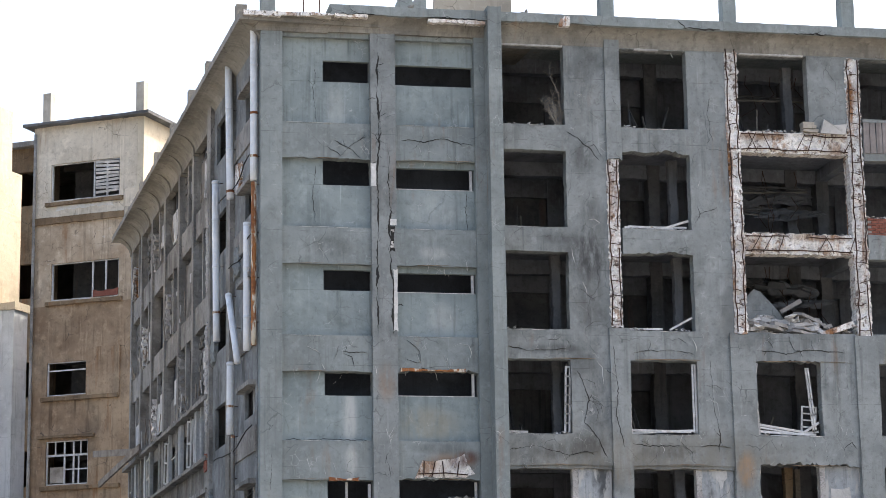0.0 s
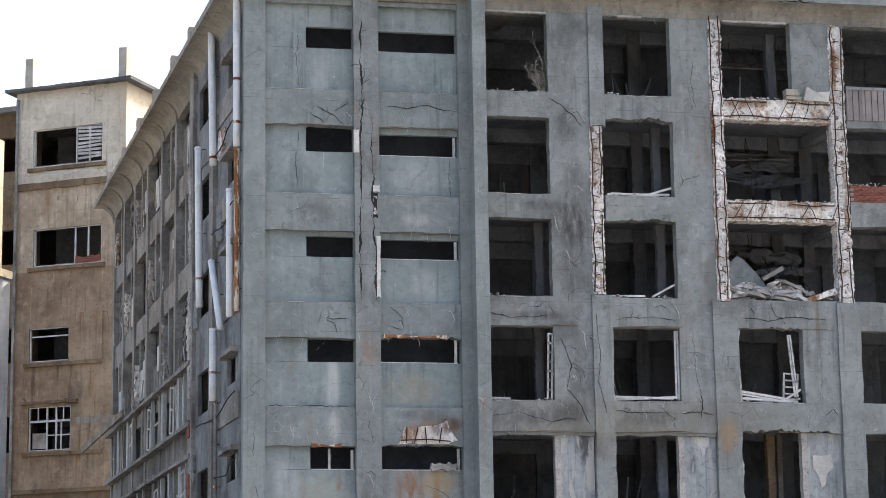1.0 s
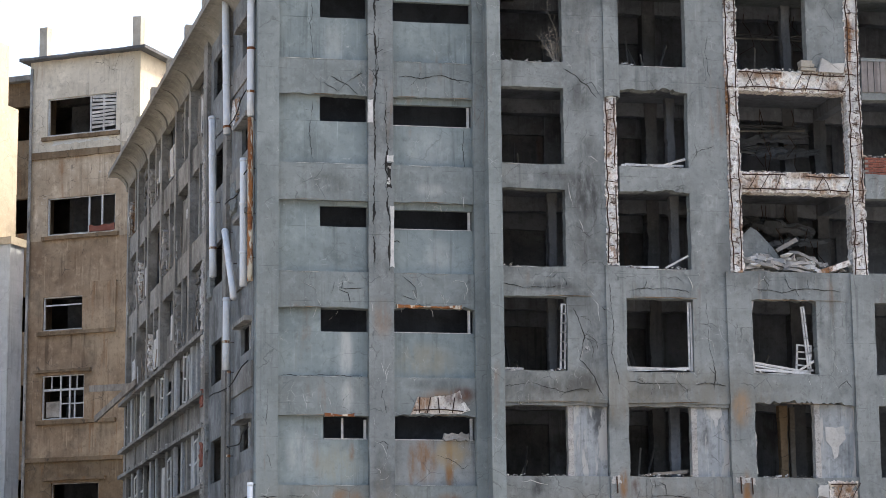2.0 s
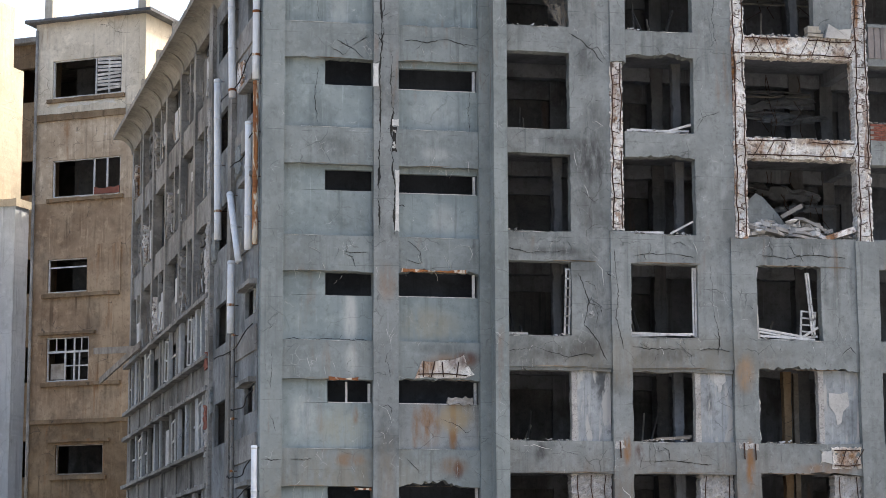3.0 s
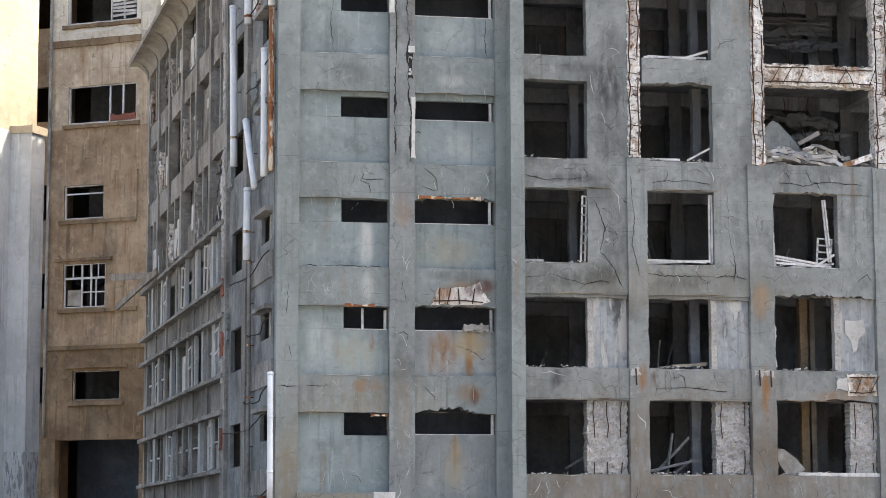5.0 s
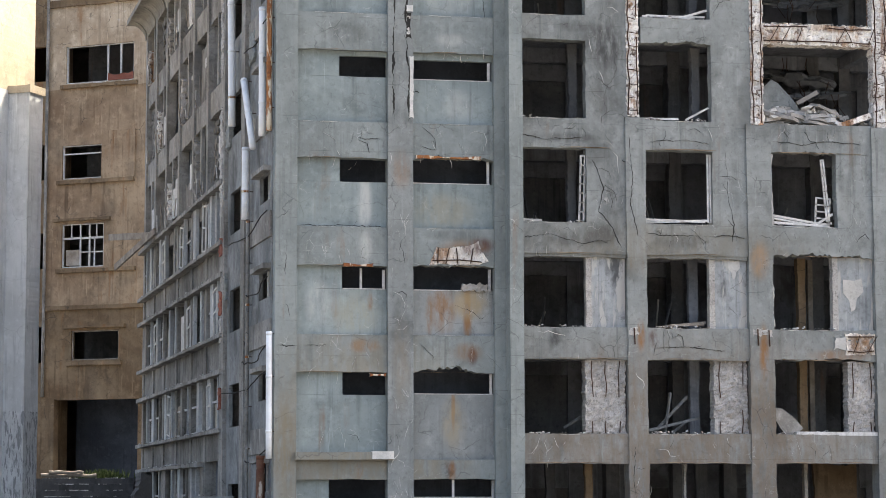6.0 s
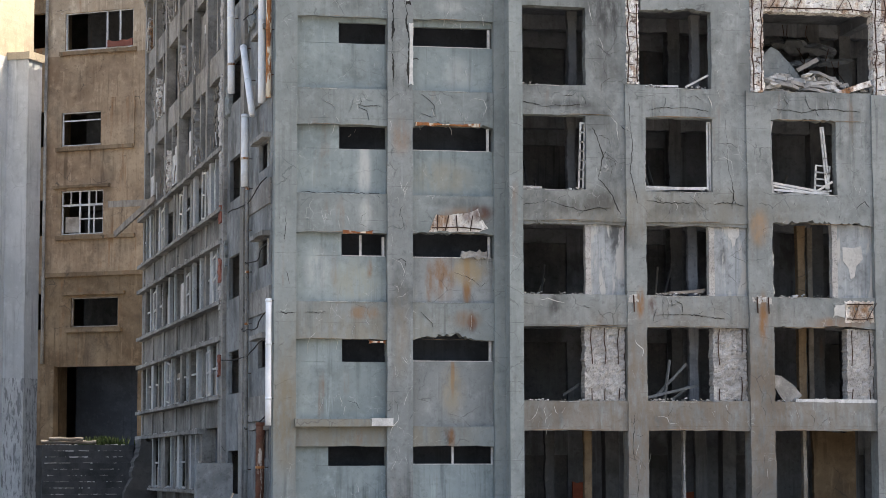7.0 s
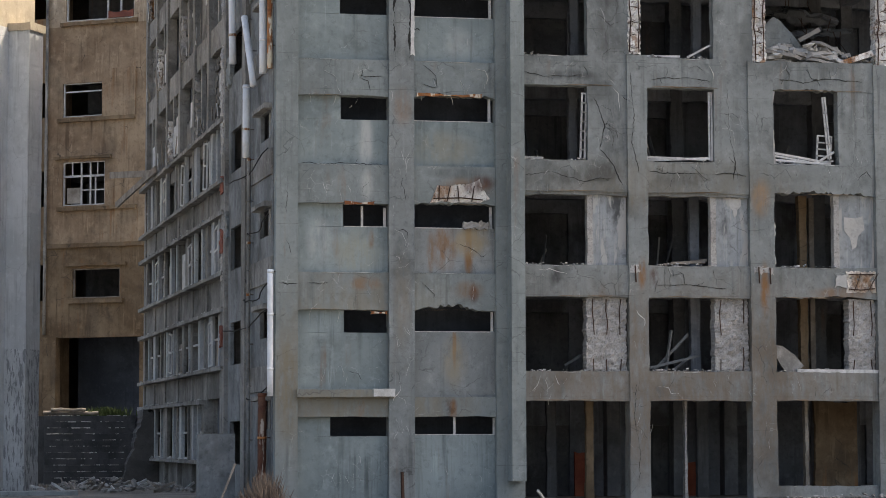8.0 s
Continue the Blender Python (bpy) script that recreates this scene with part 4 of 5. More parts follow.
for j, (a, b) in enumerate(zip(RIBS, RIBS[1:])):
    for i, z in enumerate(UP):
        part("spandrel", slab(a + 0.22, b - 0.22, z - 0.88, z, 0.14, 0.45, WING, bottom=0.05, top=0.04, left=0, right=0), M_WING, house)
        head = (UP + (20.75,))[i + 1] - (0.86 if i < 2 else 0.35)
        mid = a + 0.22 + (b - a - 0.44) * rng.uniform(0.38, 0.6)
        if (i + j) % 2 == 0:
            part("mullion", slab(mid - 0.13, mid + 0.13, z, head + 0.05, 0.12, 0.25, WING, left=0.03, right=0.03), M_WING, house)
        side = (i + j) % 3
        if side == 0:
            # Darker tone here: the window recess's shade is put into the colour.
            part("infill", slab(mid + 0.13, b - 0.22, z, z + (head - z) * rng.uniform(0.45, 1.0), 0.3, 0.42, WING, left=0.15, top=0.25), M_STREAK, house, "cracked render infill")
        elif side == 1:
            wall = part("infill", slab(mid + 0.13, b - 0.22, z, head, 0.36, 0.5, WING, left=0.1), M_INSIDE, house, "infill of bare grey blocks")
            row = 0
            while z + 0.19 * (row + 1) < head and count < 290:
                x = mid + 0.15 + (0.18 if row % 2 else 0)
                while x + 0.36 < b - 0.2:
                    if rng.random() < 0.86:
                        o = new("block", meshes[rng.randrange(3)])
                        o.parent = wall
                        o.matrix_basis = WING @ pose(x, 0.25 + rng.uniform(-0.03, 0.02), z + 0.01 + 0.19 * row)
                        count += 1
                    x += 0.385
                row += 1
        if side != 2 or rng.random() < 0.5:
            fr = part("window_frame", slab(a + 0.24, a + 0.3, z, head - 0.1, 0.2, 0.26, WING), M_FRAME, house)
            part("rail", slab(a + 0.3, mid - 0.13, z + rng.uniform(0.6, 1.4), z + 1.46, 0.21, 0.25, WING, bottom=0.02), M_FRAME, fr)
        if (i, j) in ((0, 4), (1, 5), (2, 3), (0, 6)):
            part("shutter", block(a + 0.3, mid - 0.2, 0.12, 0.16, z + 0.05, z + 1.1, WING @ pose(0, 0, 0, 0, 0, 0)), M_FRAME, house, "hanging whitish shutter leaf")
for j, (a, b) in enumerate(zip(RIBS, RIBS[1:])):
    for i, z in enumerate(UP):
        if (2 * i + j) % 3 == 0:
            continue
        at = a + 0.2 if (i + j) % 2 else b - 0.42
        part("broken_strip", rough_face(at, at + 0.2, z + 0.05, z + rng.uniform(1.2, 2.0), 0.1, 0.25, step=0.06, amp=0.08, m=WING, edge=0.14), M_SPALL if (i * 3 + j) % 4 == 0 else M_ROUGH if j % 2 else M_RUBBLE, house, "ragged strip of broken blockwork")
        for k in range(3):
            q = WING @ Vector((rng.uniform(a + 0.3, b - 0.3), 0.05, z + 0.02))
            c = part("splinter", tube((q, q + Vector((rng.uniform(-0.1, 0.05), rng.uniform(-0.3, 0.3), rng.uniform(0.3, 0.9)))), 0.02, 4), M_FRAME if k % 2 else M_WOOD, house)
# lower storeys: bands of enclosed balconies with ledges above and below
BAND = ((0.97, 2.68), (3.82, 5.38), (6.66, 8.3), (9.46, 11.12))
for i, (z0, z1) in enumerate(BAND):
    s0, s1 = (8.3, 29.2) if i else (12.6, 29.2)
    o = 0.0
    part("sill_ledge", slab(s0, s1, z0 - 0.13, z0, o - 0.17, 0.45, WING, bottom=0.03, top=0.05, left=0.05), M_WING, house, "chipped projecting sill ledge")
    part("head_ledge", slab(s0, s1, z1 + 0.05, z1 + 0.2, o - 0.17, 0.45, WING, bottom=0.05, top=0.05, left=0.05), M_WING, house, "chipped projecting head ledge")
    below = BAND[i - 1][1] + 0.2 if i else 0.0
    part("balcony_front", slab(s0, s1, below, z0 - 0.12, o + (0.1 if i else 0.2), 0.45, WING, left=0.04), M_STREAK, house, "streaked balcony front")
    s = s0
    k = 0
    while s < s1 - 1.5:
        w = rng.uniform(0.4, 0.65) if k % 2 == 0 else rng.uniform(0.15, 0.28)
        part("mullion", slab(s, s + w, z0 - 0.02, z1 + 0.07, o, 0.12, WING, left=0.03, right=0.03), M_MULL if k % 3 else M_WING, house)
        gap = rng.choice((0.8, 1.1, 1.4, 1.4, 2.1))
        if rng.random() < 0.8:
            f = part("window_frame", slab(s + w, s + w + 0.07, z0, z1, o + 0.04, o + 0.1, WING), M_FRAME, house)
            part("rail", slab(s + w, s + w + gap, z0, z0 + 0.07, o + 0.08, o + 0.13, WING), M_FRAME, f)
            if rng.random() < 0.6:
                part("rail", slab(s + w, s + w + gap, z0 + 0.85, z0 + 0.92, o + 0.08, o + 0.13, WING), M_FRAME, f)
            if rng.random() < 0.6:
                pane = part("pane", slab(s + w + 0.06, s + w + gap * rng.uniform(0.5, 1.0), z0 + 0.06, z1 - (0.05 if k % 2 else 0.7), o + 0.1, o + 0.106, WING, bottom=0, top=0, left=0, right=0), PANE, f, "dusty window pane")
                pane.visible_shadow = False
            if rng.random() < 0.6:
                part("board", slab(s + w + 0.2, s + w + gap * 0.7, z0, z0 + rng.uniform(0.7, 1.5), o + 0.1, o + 0.14, WING), M_FRAME if rng.random() < 0.5 else M_WOOD, f)
        s += w + gap
        k += 1
for i, (z0, z1) in enumerate(BAND):
    ob = thing("ledge_debris", WING @ Vector((18, -0.1, z0)), "pale crumbs and splinters lying on a ledge", "rubble", "rubble heaps")
    for k in range(34):
        bm = chunk(rng.uniform(0.03, 0.085))
        q = WING @ Vector((rng.uniform(9, 29), rng.uniform(-0.14, -0.03), (z0 if k % 2 else z1 + 0.2) + 0.02))
        if i == 0 and q.y < 13:
            q.y += 8
            q.x -= 0.55
        bmesh.ops.transform(bm, matrix=Matrix.Translation(q) @ pose(0, 0, 0, 0, 0, rng.uniform(0, 180)), verts=bm.verts)
        part("crumb", bm, M_PALE, ob)
for k in range(5):
    part("loose_board", slab(9.1 + 0.24 * k, 9.2 + 0.24 * k, 9.45, 10.9 + rng.uniform(-0.3, 0.2), -0.02, 0.02, WING @ pose(0, 0, 0, rng.uniform(-2, 2), 0, 0)), M_FRAME, house)
for i, z in enumerate((3.5, 6.3, 9.1, 12.0, 14.9, 17.7)):
    part("floor_slab", block(9.1, LONG - 0.2, 0.46, 7.5, z - 0.5, z - 0.34, WING), M_INSIDE, house)
part("inner_wall", block(9.1, LONG - 0.2, 4.2, 4.4, 0, 20.6, WING), M_INSIDE, house)
part("rear_wall", block(9.1, LONG, 7.6, 7.8, -0.4, 20.6, WING), M_INSIDE, house)
part("end_wall", block(LONG - 0.2, LONG, 0.5, 7.6, -0.4, 20.6, WING), M_WING, house)
for s in (12.4, 18.9, 25.4):
    part("cross_wall", block(s - 0.08, s + 0.08, 0.4, 4.2, 0, 20.6, WING), M_INSIDE, house)


def pierced(x0, x1, z0, z1, y0, y1, holes, m=None):
    """A wall with rectangular openings (x0, x1, z0, z1) right through it."""
    bm = bmesh.new()
    xs = sorted({x0, x1, *(h[0] for h in holes), *(h[1] for h in holes)})
    zs = sorted({z0, z1, *(h[2] for h in holes), *(h[3] for h in holes)})
    for a, b in zip(xs, xs[1:]):
        for c, d in zip(zs, zs[1:]):
            if not any(h[0] <= a and h[1] >= b and h[2] <= c and h[3] >= d for h in holes):
                prism(bm, a, b, c, d, y0, y1, 0, 0, 0, 0, m)
    bmesh.ops.remove_doubles(bm, verts=bm.verts, dist=0.0005)
    return bm


for s0, z0, h, tilt in ((9.6, 6.7, 1.5, 7), (12.2, 9.5, 1.5, -6), (15.4, 6.7, 1.4, 5), (20.3, 3.9, 1.4, -5), (10.8, 3.9, 1.4, 4), (24.0, 6.7, 1.5, 6), (17.5, 9.5, 1.4, -8), (22.0, 9.5, 1.5, 5)):
    m = WING @ pose(s0, -0.03, z0, 0, tilt, 0)
    sash = part("askew_sash", block(0, 0.06, -0.02, 0.02, 0, h, m), M_LIME, house, "white sash hanging askew")
    part("stile", block(0.75, 0.81, -0.02, 0.02, 0, h, m), M_LIME, sash)
    for q in (0.0, 0.5, 0.96):
        part("rail", block(0.06, 0.75, -0.015, 0.015, q * h, q * h + 0.06, m), M_LIME, sash)

# first bay of the long side: stair windows, strip windows and a raised rib
STAIR = [(0.85, 2.5, z, z + 0.75) for z in (1.9, 4.35, 7.1, 9.75, 12.7, 15.4, 18.2)]
STRIP = [(5.4, 7.6, z, z + 1.25) for z in (0.9, 3.8, 6.6, 9.5, 12.4, 15.3, 18.2)]
# Dark panel added behind the stair windows so they read as shaded openings.
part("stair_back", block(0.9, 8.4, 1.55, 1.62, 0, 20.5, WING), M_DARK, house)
# Shade between the ribs is part of this wall's colour.
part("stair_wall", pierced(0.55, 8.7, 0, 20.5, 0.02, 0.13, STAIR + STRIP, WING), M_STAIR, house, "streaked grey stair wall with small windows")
part("rib", slab(4.2, 4.85, 0, 20.4, -0.13, 0.05, WING, left=0.03, right=0.03), M_WING, house)
part("rib", slab(8.05, 8.75, 0, 20.4, -0.1, 0.2, WING, left=0.05, right=0.05), M_WING, house)
for k, (x0, x1, z0, z1) in enumerate(STAIR):
    part("hood", slab(x0 - 0.15, x1 + 0.2, z1, z1 + 0.14, -0.2, 0.1, WING, bottom=0.05), M_WING, house)
    f = part("window_frame", slab(x0, x0 + 0.06, z0, z1, 0.1, 0.16, WING), M_FRAME, house)
    for x in (x0 + 0.75,):
        part("mullion", slab(x, x + 0.05, z0, z1, 0.1, 0.15, WING), M_FRAME, f)
for z in (2.9, 5.8, 8.7, 11.6, 14.5, 17.4):
    part("string_course", slab(0.55, 4.2, z, z + 0.7, -0.03, 0.1, WING, bottom=0.03), M_WING, house)
for x, z in ((2.9, 16.4), (4.3, 11.2), (7.9, 7.6), (3.2, 14.0), (7.4, 12.2)):
    part("broken_patch", rough_face(x, x + 0.9, z, z + 0.8, -0.06, 0.12, amp=0.06, m=WING, edge=0.15), M_SPALL if x < 3 else M_PIER, house)
for z0, z1, m in ((7.2, 7.9, M_BRICK), (6.4, 7.1, M_ROUGH), (9.0, 9.5, M_BRICK), (10.2, 13.5, M_ROUGH), (4.4, 5.0, M_BRICK), (14.5, 17.0, M_ROUGH)):
    part("broken_strip", rough_face(8.3, 8.75, z0, z1, -0.13, 0.2, amp=0.06, m=WING, edge=0.1), m, house, "broken edge showing the core")

# ---- drainpipes, broken ----
def pipe(s0, z0, s1, z1, r, material, label, o=-0.2):
    """A drainpipe on the long side from top to bottom, with collars and wall clips."""
    a, b = WING @ Vector((s0, o, z0)), WING @ Vector((s1, o, z1))
    ob = thing("drainpipe", b, label, "pipe", "drainpipes")
    n = max(2, int((a - b).length / 0.5))
    tube_pts = [a.lerp(b, k / n) for k in range(n + 1)]
    part("tube", tube(tube_pts, r, 12), material, ob, smooth=True)
    d = (b - a).normalized()
    k = 0.06
    while k < (a - b).length:
        p = a + d * k
        part("collar", tube((p - d * 0.035, p + d * 0.035), r * 1.09, 12), M_RUSTPIPE if rng.random() < 0.2 else material, ob, smooth=True)
        part("clip", tube((p, p + (WING.to_3x3() @ Vector((rng.uniform(-0.1, 0.1), -o + 0.1, 0)))), 0.012, 5), M_REBAR, ob)
        k += rng.uniform(1.1, 1.5)
    return ob


WP = "broken length of white plastic drainpipe"
pipe(0.42, 20.6, 0.36, 16.05, 0.1, M_PVC, WP, -0.12)
pipe(0.36, 16.0, 0.3, 11.5, 0.075, M_RUSTPIPE, "old drainpipe streaked with rust", -0.12)
pipe(0.96, 15.0, 0.9, 11.45, 0.1, M_PVC, WP)
pipe(4.2, 20.5, 3.75, 16.3, 0.105, M_PVC, WP)
pipe(6.45, 17.45, 6.05, 12.55, 0.11, M_PVC, WP)
pipe(4.0, 13.55, 2.4, 11.35, 0.095, M_PVC, "snapped drainpipe hanging askew")
pipe(3.6, 11.55, 3.6, 9.5, 0.105, M_PVC, WP)
pipe(0.1, 6.1, 0.06, 2.75, 0.08, M_PVC, WP, -0.12)
pipe(0.8, 2.85, 0.85, 0.05, 0.12, M_FLAKEPIPE, "thick rusted flaking drainpipe by the corner")

pipe(3.6, 9.5, 3.6, 0.1, 0.055, M_WING, "thin grey conduit down the stair wall", -0.12)
for z, s0, s1 in ((16.9, 0.3, 6.2), (14.6, 0.4, 4.4), (9.35, 0.3, 6.9), (7.6, 0.2, 3.8), (5.05, 0.3, 8.0), (5.75, 0.1, 4.4), (3.0, 0.3, 3.8)):
    c = thing("cable", WING @ Vector((s0, -0.1, z)), "dark sagging cable strung along the stair wall", "cable", "wall cables")
    pts = [WING @ Vector((s0 + (s1 - s0) * k / 10, -0.16 - 0.05 * math.sin(k), z - 0.22 * math.sin(math.pi * k / 10) - 0.02 * k + rng.uniform(-0.03, 0.03))) for k in range(11)]
    part("strand", tube(pts, 0.018, 5), M_CRACK, c)

# ---- roof of the block ----
for x in (0.06, 9.77, 13.41, 17.01, 20.7, 24.4, 28.0):
    p = thing("roof_post", (x + 0.2, 0.7, ROOF), "bare grey concrete post on the roof edge", "post", "roof posts")
    part("shaft", slab(x, x + 0.4, ROOF - 0.02, 23.3 + rng.uniform(-0.1, 0.2), 0.5, 0.9), M_FRONT, p)
for s in (0.6, 6.0, 9.5, 13.5, 17.5, 21.5, 26.0):
    c = WING @ Vector((s, -0.45, 20.6))
    p = thing("roof_stub", c, "short broken concrete stub on the eaves", "post", "eaves stubs")
    part("shaft", slab(s - 0.14, s + 0.14, 20.57, 20.9 + rng.uniform(0, 0.2), -0.6, -0.3, WING, top=0.06), M_COVE, p)
hut = thing("roof_hut", (6, 3, ROOF), "low ruined rooftop hut of pale concrete", "hut")
part("wall", slab(5.3, 7.6, ROOF, 22.6, 2.4, 2.6, top=0.4), M_CORNICE, hut)
part("wall", slab(4.0, 5.0, ROOF, 22.3, 2.0, 2.2, top=0.5, left=0.2), M_FRONT, hut)
part("plinth", slab(3.7, 8.7, ROOF, 21.35, 1.6, 4.2, top=0.08), M_RUBBLE, hut)
heap(7.0, 8.7, 1.7, 2.6, 21.3, 46, 0.13, "dark twisted debris heaped on the roof", M_DARK, 0.5)
heap(4.0, 5.2, 1.7, 2.4, 21.3, 24, 0.12, "broken concrete heaped on the roof", M_RUBBLE, 0.35)
for x in (1.3, 1.75):
    r = thing("aerial_rod", (x, 1.0, ROOF), "thin bent metal rod standing on the roof", "rod", "aerial rods")
    part("rod", tube(((x, 1.0, ROOF - 0.05), (x + 0.03, 1.0, 22.5)), 0.02, 6), M_REBAR, r)


# ---- rubble, boards and frames lying in the openings ----
def lath(p, q, w, t, material, label, name="board", category="board"):
    """A sawn board from p to q."""
    p, q = Vector(p), Vector(q)
    d = q - p
    m = Matrix.Translation(p) @ d.to_track_quat("X", "Z").to_matrix().to_4x4()
    ob = part(name, block(0, d.length, -t / 2, t / 2, -w / 2, w / 2, m, wear=0.008), material, None, label)
    return tagged(ob, category=category, group="loose boards")


R1 = "pale broken concrete lying along the sill"
for x0, x1, z, n in ((6.7, 7.2, 12.06, 6), (10.15, 10.7, 12.06, 10), (11.4, 12.0, 12.06, 8), (6.75, 8.4, 17.84, 12), (10.2, 10.6, 17.84, 8), (10.1, 12.0, 14.93, 14), (6.75, 7.2, 9.19, 5), (8.0, 8.5, 9.19, 5),
                     (13.8, 14.3, 9.18, 10), (6.8, 9.4, 3.45, 14), (10.3, 12.1, 3.45, 14), (12.1, 13.0, 3.45, 8), (13.9, 16.7, 3.45, 18), (6.8, 8.4, 6.33, 8), (10.3, 12.0, 6.33, 10), (13.9, 15.6, 6.33, 9),
                     (13.7, 15.2, 14.88, 14), (16.0, 16.8, 14.88, 9), (13.7, 15.7, 17.86, 16), (15.5, 16.8, 17.86, 12)):
    heap(x0, x1, 0.1, 0.36, z - 0.02, int(n * 2.2), 0.05, R1, tall=0.09)
heap(13.65, 16.7, 0.12, 1.3, 11.95, 60, 0.17, "large heap of broken concrete slabs and boards", tall=0.7)
heap(13.7, 16.6, 1.0, 2.4, 11.87, 40, 0.2, "grey rubble deep in the room", M_RUBBLE, 1.0)
big = thing("fallen_slab", (14.3, 0.8, 12.0), "large grey slab fragment leaning in the rubble", "slab")
bm = shard(((-0.58, 0), (0.7, 0), (0.64, 0.42), (0.38, 0.8), (0.02, 1.22), (-0.16, 1.28), (-0.4, 1.02), (-0.55, 0.5)), 0.16)
bmesh.ops.transform(bm, matrix=pose(14.25, 0.62, 12.0, -16, 4, 6) @ Matrix.Scale(1.15, 4), verts=bm.verts)
part("slab", bm, M_PIER, big)
for k in range(60):
    x, z = rng.uniform(13.8, 16.3), 12.08 + 0.6 * rng.random() ** 1.5
    r = rng.uniform(0.08, 0.3) if k % 6 else 0.5
    ring = [(r * rng.uniform(0.6, 1.15) * math.cos(a), 0.62 * r * rng.uniform(0.6, 1.15) * math.sin(a)) for a in (2 * math.pi * q / 8 for q in range(8))]
    bm = shard(ring, rng.uniform(0.06, 0.13))
    z = min(z, 12.75 - 0.35 * abs(x - 14.9))
    bmesh.ops.transform(bm, matrix=pose(x, 0.25 + 0.6 * (z - 12.05) + rng.uniform(0, 0.15), z, 90 + rng.uniform(-22, 14), rng.uniform(-22, 22), rng.uniform(-30, 30)), verts=bm.verts)
    tagged(part("slab_fragment", bm, M_PALE if k % 3 else M_RUBBLE, None, "flat broken piece of slab on the rubble heap"), category="rubble", group="slab fragments")
lath((14.75, 0.55, 12.72), (15.35, 0.5, 13.05), 0.12, 0.1, M_RUBBLE, "whitish timber sticking out of the rubble", category="timber")
lath((15.8, 0.2, 12.02), (16.75, 0.15, 12.35), 0.16, 0.2, M_SPALL, "rust-edged slab piece at the column foot", "slab_fragment", "rubble")
for z in (19.55, 16.75, 16.1, 13.85):
    sag = thing("fallen_lath", (15.2, 2.95, z), "sagging strip of ceiling laths across the room", "lath", "sagging laths")
    for k in range(3):
        pts = [(13.6 + 0.5 * q, 2.93, z + 0.07 * k + rng.uniform(-0.05, 0.05)) for q in range(7)]
        part("strip", tube(pts, rng.uniform(0.02, 0.045), 5), M_DARKER if k else M_RUBBLE, sag)
for k in range(14):
    x, z = rng.uniform(13.7, 16.6), rng.choice((20.3, 17.4, 14.5))
    w = thing("hanging_wire", (x, 2.9, z), "thin rusty wire hanging from the ceiling", "wire", "hanging wires")
    part("strand", tube([(x + rng.uniform(-0.12, 0.12) * q, 2.9 + 0.02 * q, z - q * rng.uniform(0.25, 0.32)) for q in range(5)], 0.012, 4), M_REBAR, w)
for x, y, z, w, h, tilt in ((15.9, 2.6, 13.75, 1.0, 0.3, 8), (14.4, 2.7, 13.9, 0.8, 0.22, -5), (16.2, 2.4, 13.35, 0.7, 0.2, -9), (14.5, 2.8, 16.3, 0.9, 0.26, 2), (16.0, 2.7, 16.0, 0.9, 0.2, -4), (15.7, 2.6, 16.55, 0.8, 0.18, 3)):
    t = thing("torn_floor", (x, y, z), "torn piece of floor hanging across the gutted room", "slab", "torn floors")
    for k in range(3):
        ring = [(w * rng.uniform(0.55, 1.1) * math.cos(a), 0.7 * h * rng.uniform(0.15, 1.2) * math.sin(a)) for a in (2 * math.pi * q / 26 for q in range(26))]
        bm = shard(ring, 0.16)
        bmesh.ops.transform(bm, matrix=pose(x + rng.uniform(-0.3, 0.3), y + 0.2 * k, z + rng.uniform(-0.15, 0.15), rng.uniform(20, 60), tilt + rng.uniform(-6, 6), 0), verts=bm.verts)
        part("slab", bm, M_INSIDE if k == 1 else M_DARKER, t)
    for k in range(3):
        p = Vector((x + rng.uniform(-w, w), y - 0.1, z))
        part("bent_bar", tube((p, p + Vector((rng.uniform(-0.2, 0.2), -0.1, -0.35)), p + Vector((rng.uniform(-0.3, 0.3), -0.15, -0.7))), 0.012, 4), M_REBAR, t)
heap(13.65, 16.7, 0.12, 0.6, 14.86, 26, 0.08, "pale crumbs along a bare beam", tall=0.05)


def window_wreck(x, z, h, w, tilt, y=0.2, bars=3, label="broken white window frame leaning at the opening"):
    ob = thing("window_frame", (x, y, z), label, "window frame", "fallen window frames")
    m = pose(x, y, z, 0, tilt, 0)
    for a, b, c, d in [(0, 0.05, 0, h), (w - 0.05, w, 0, h)] + [(0, w, h * k / bars, h * k / bars + 0.04) for k in range(bars + 1)]:
        part("stile" if b - a < 0.1 else "rail", block(a, b, -0.02, 0.02, c, d, m), M_FRAME, ob)
    return ob


window_wreck(8.32, 9.2, 1.8, 0.17, 2, bars=7)
window_wreck(11.98, 9.2, 1.9, 0.12, 0, bars=1, label="white window jamb left in the opening")
window_wreck(15.42, 9.3, 1.75, 0.12, -5, bars=4)
window_wreck(15.1, 9.25, 0.75, 0.45, 4, 0.3, 4, "small white lattice leaning in the opening")
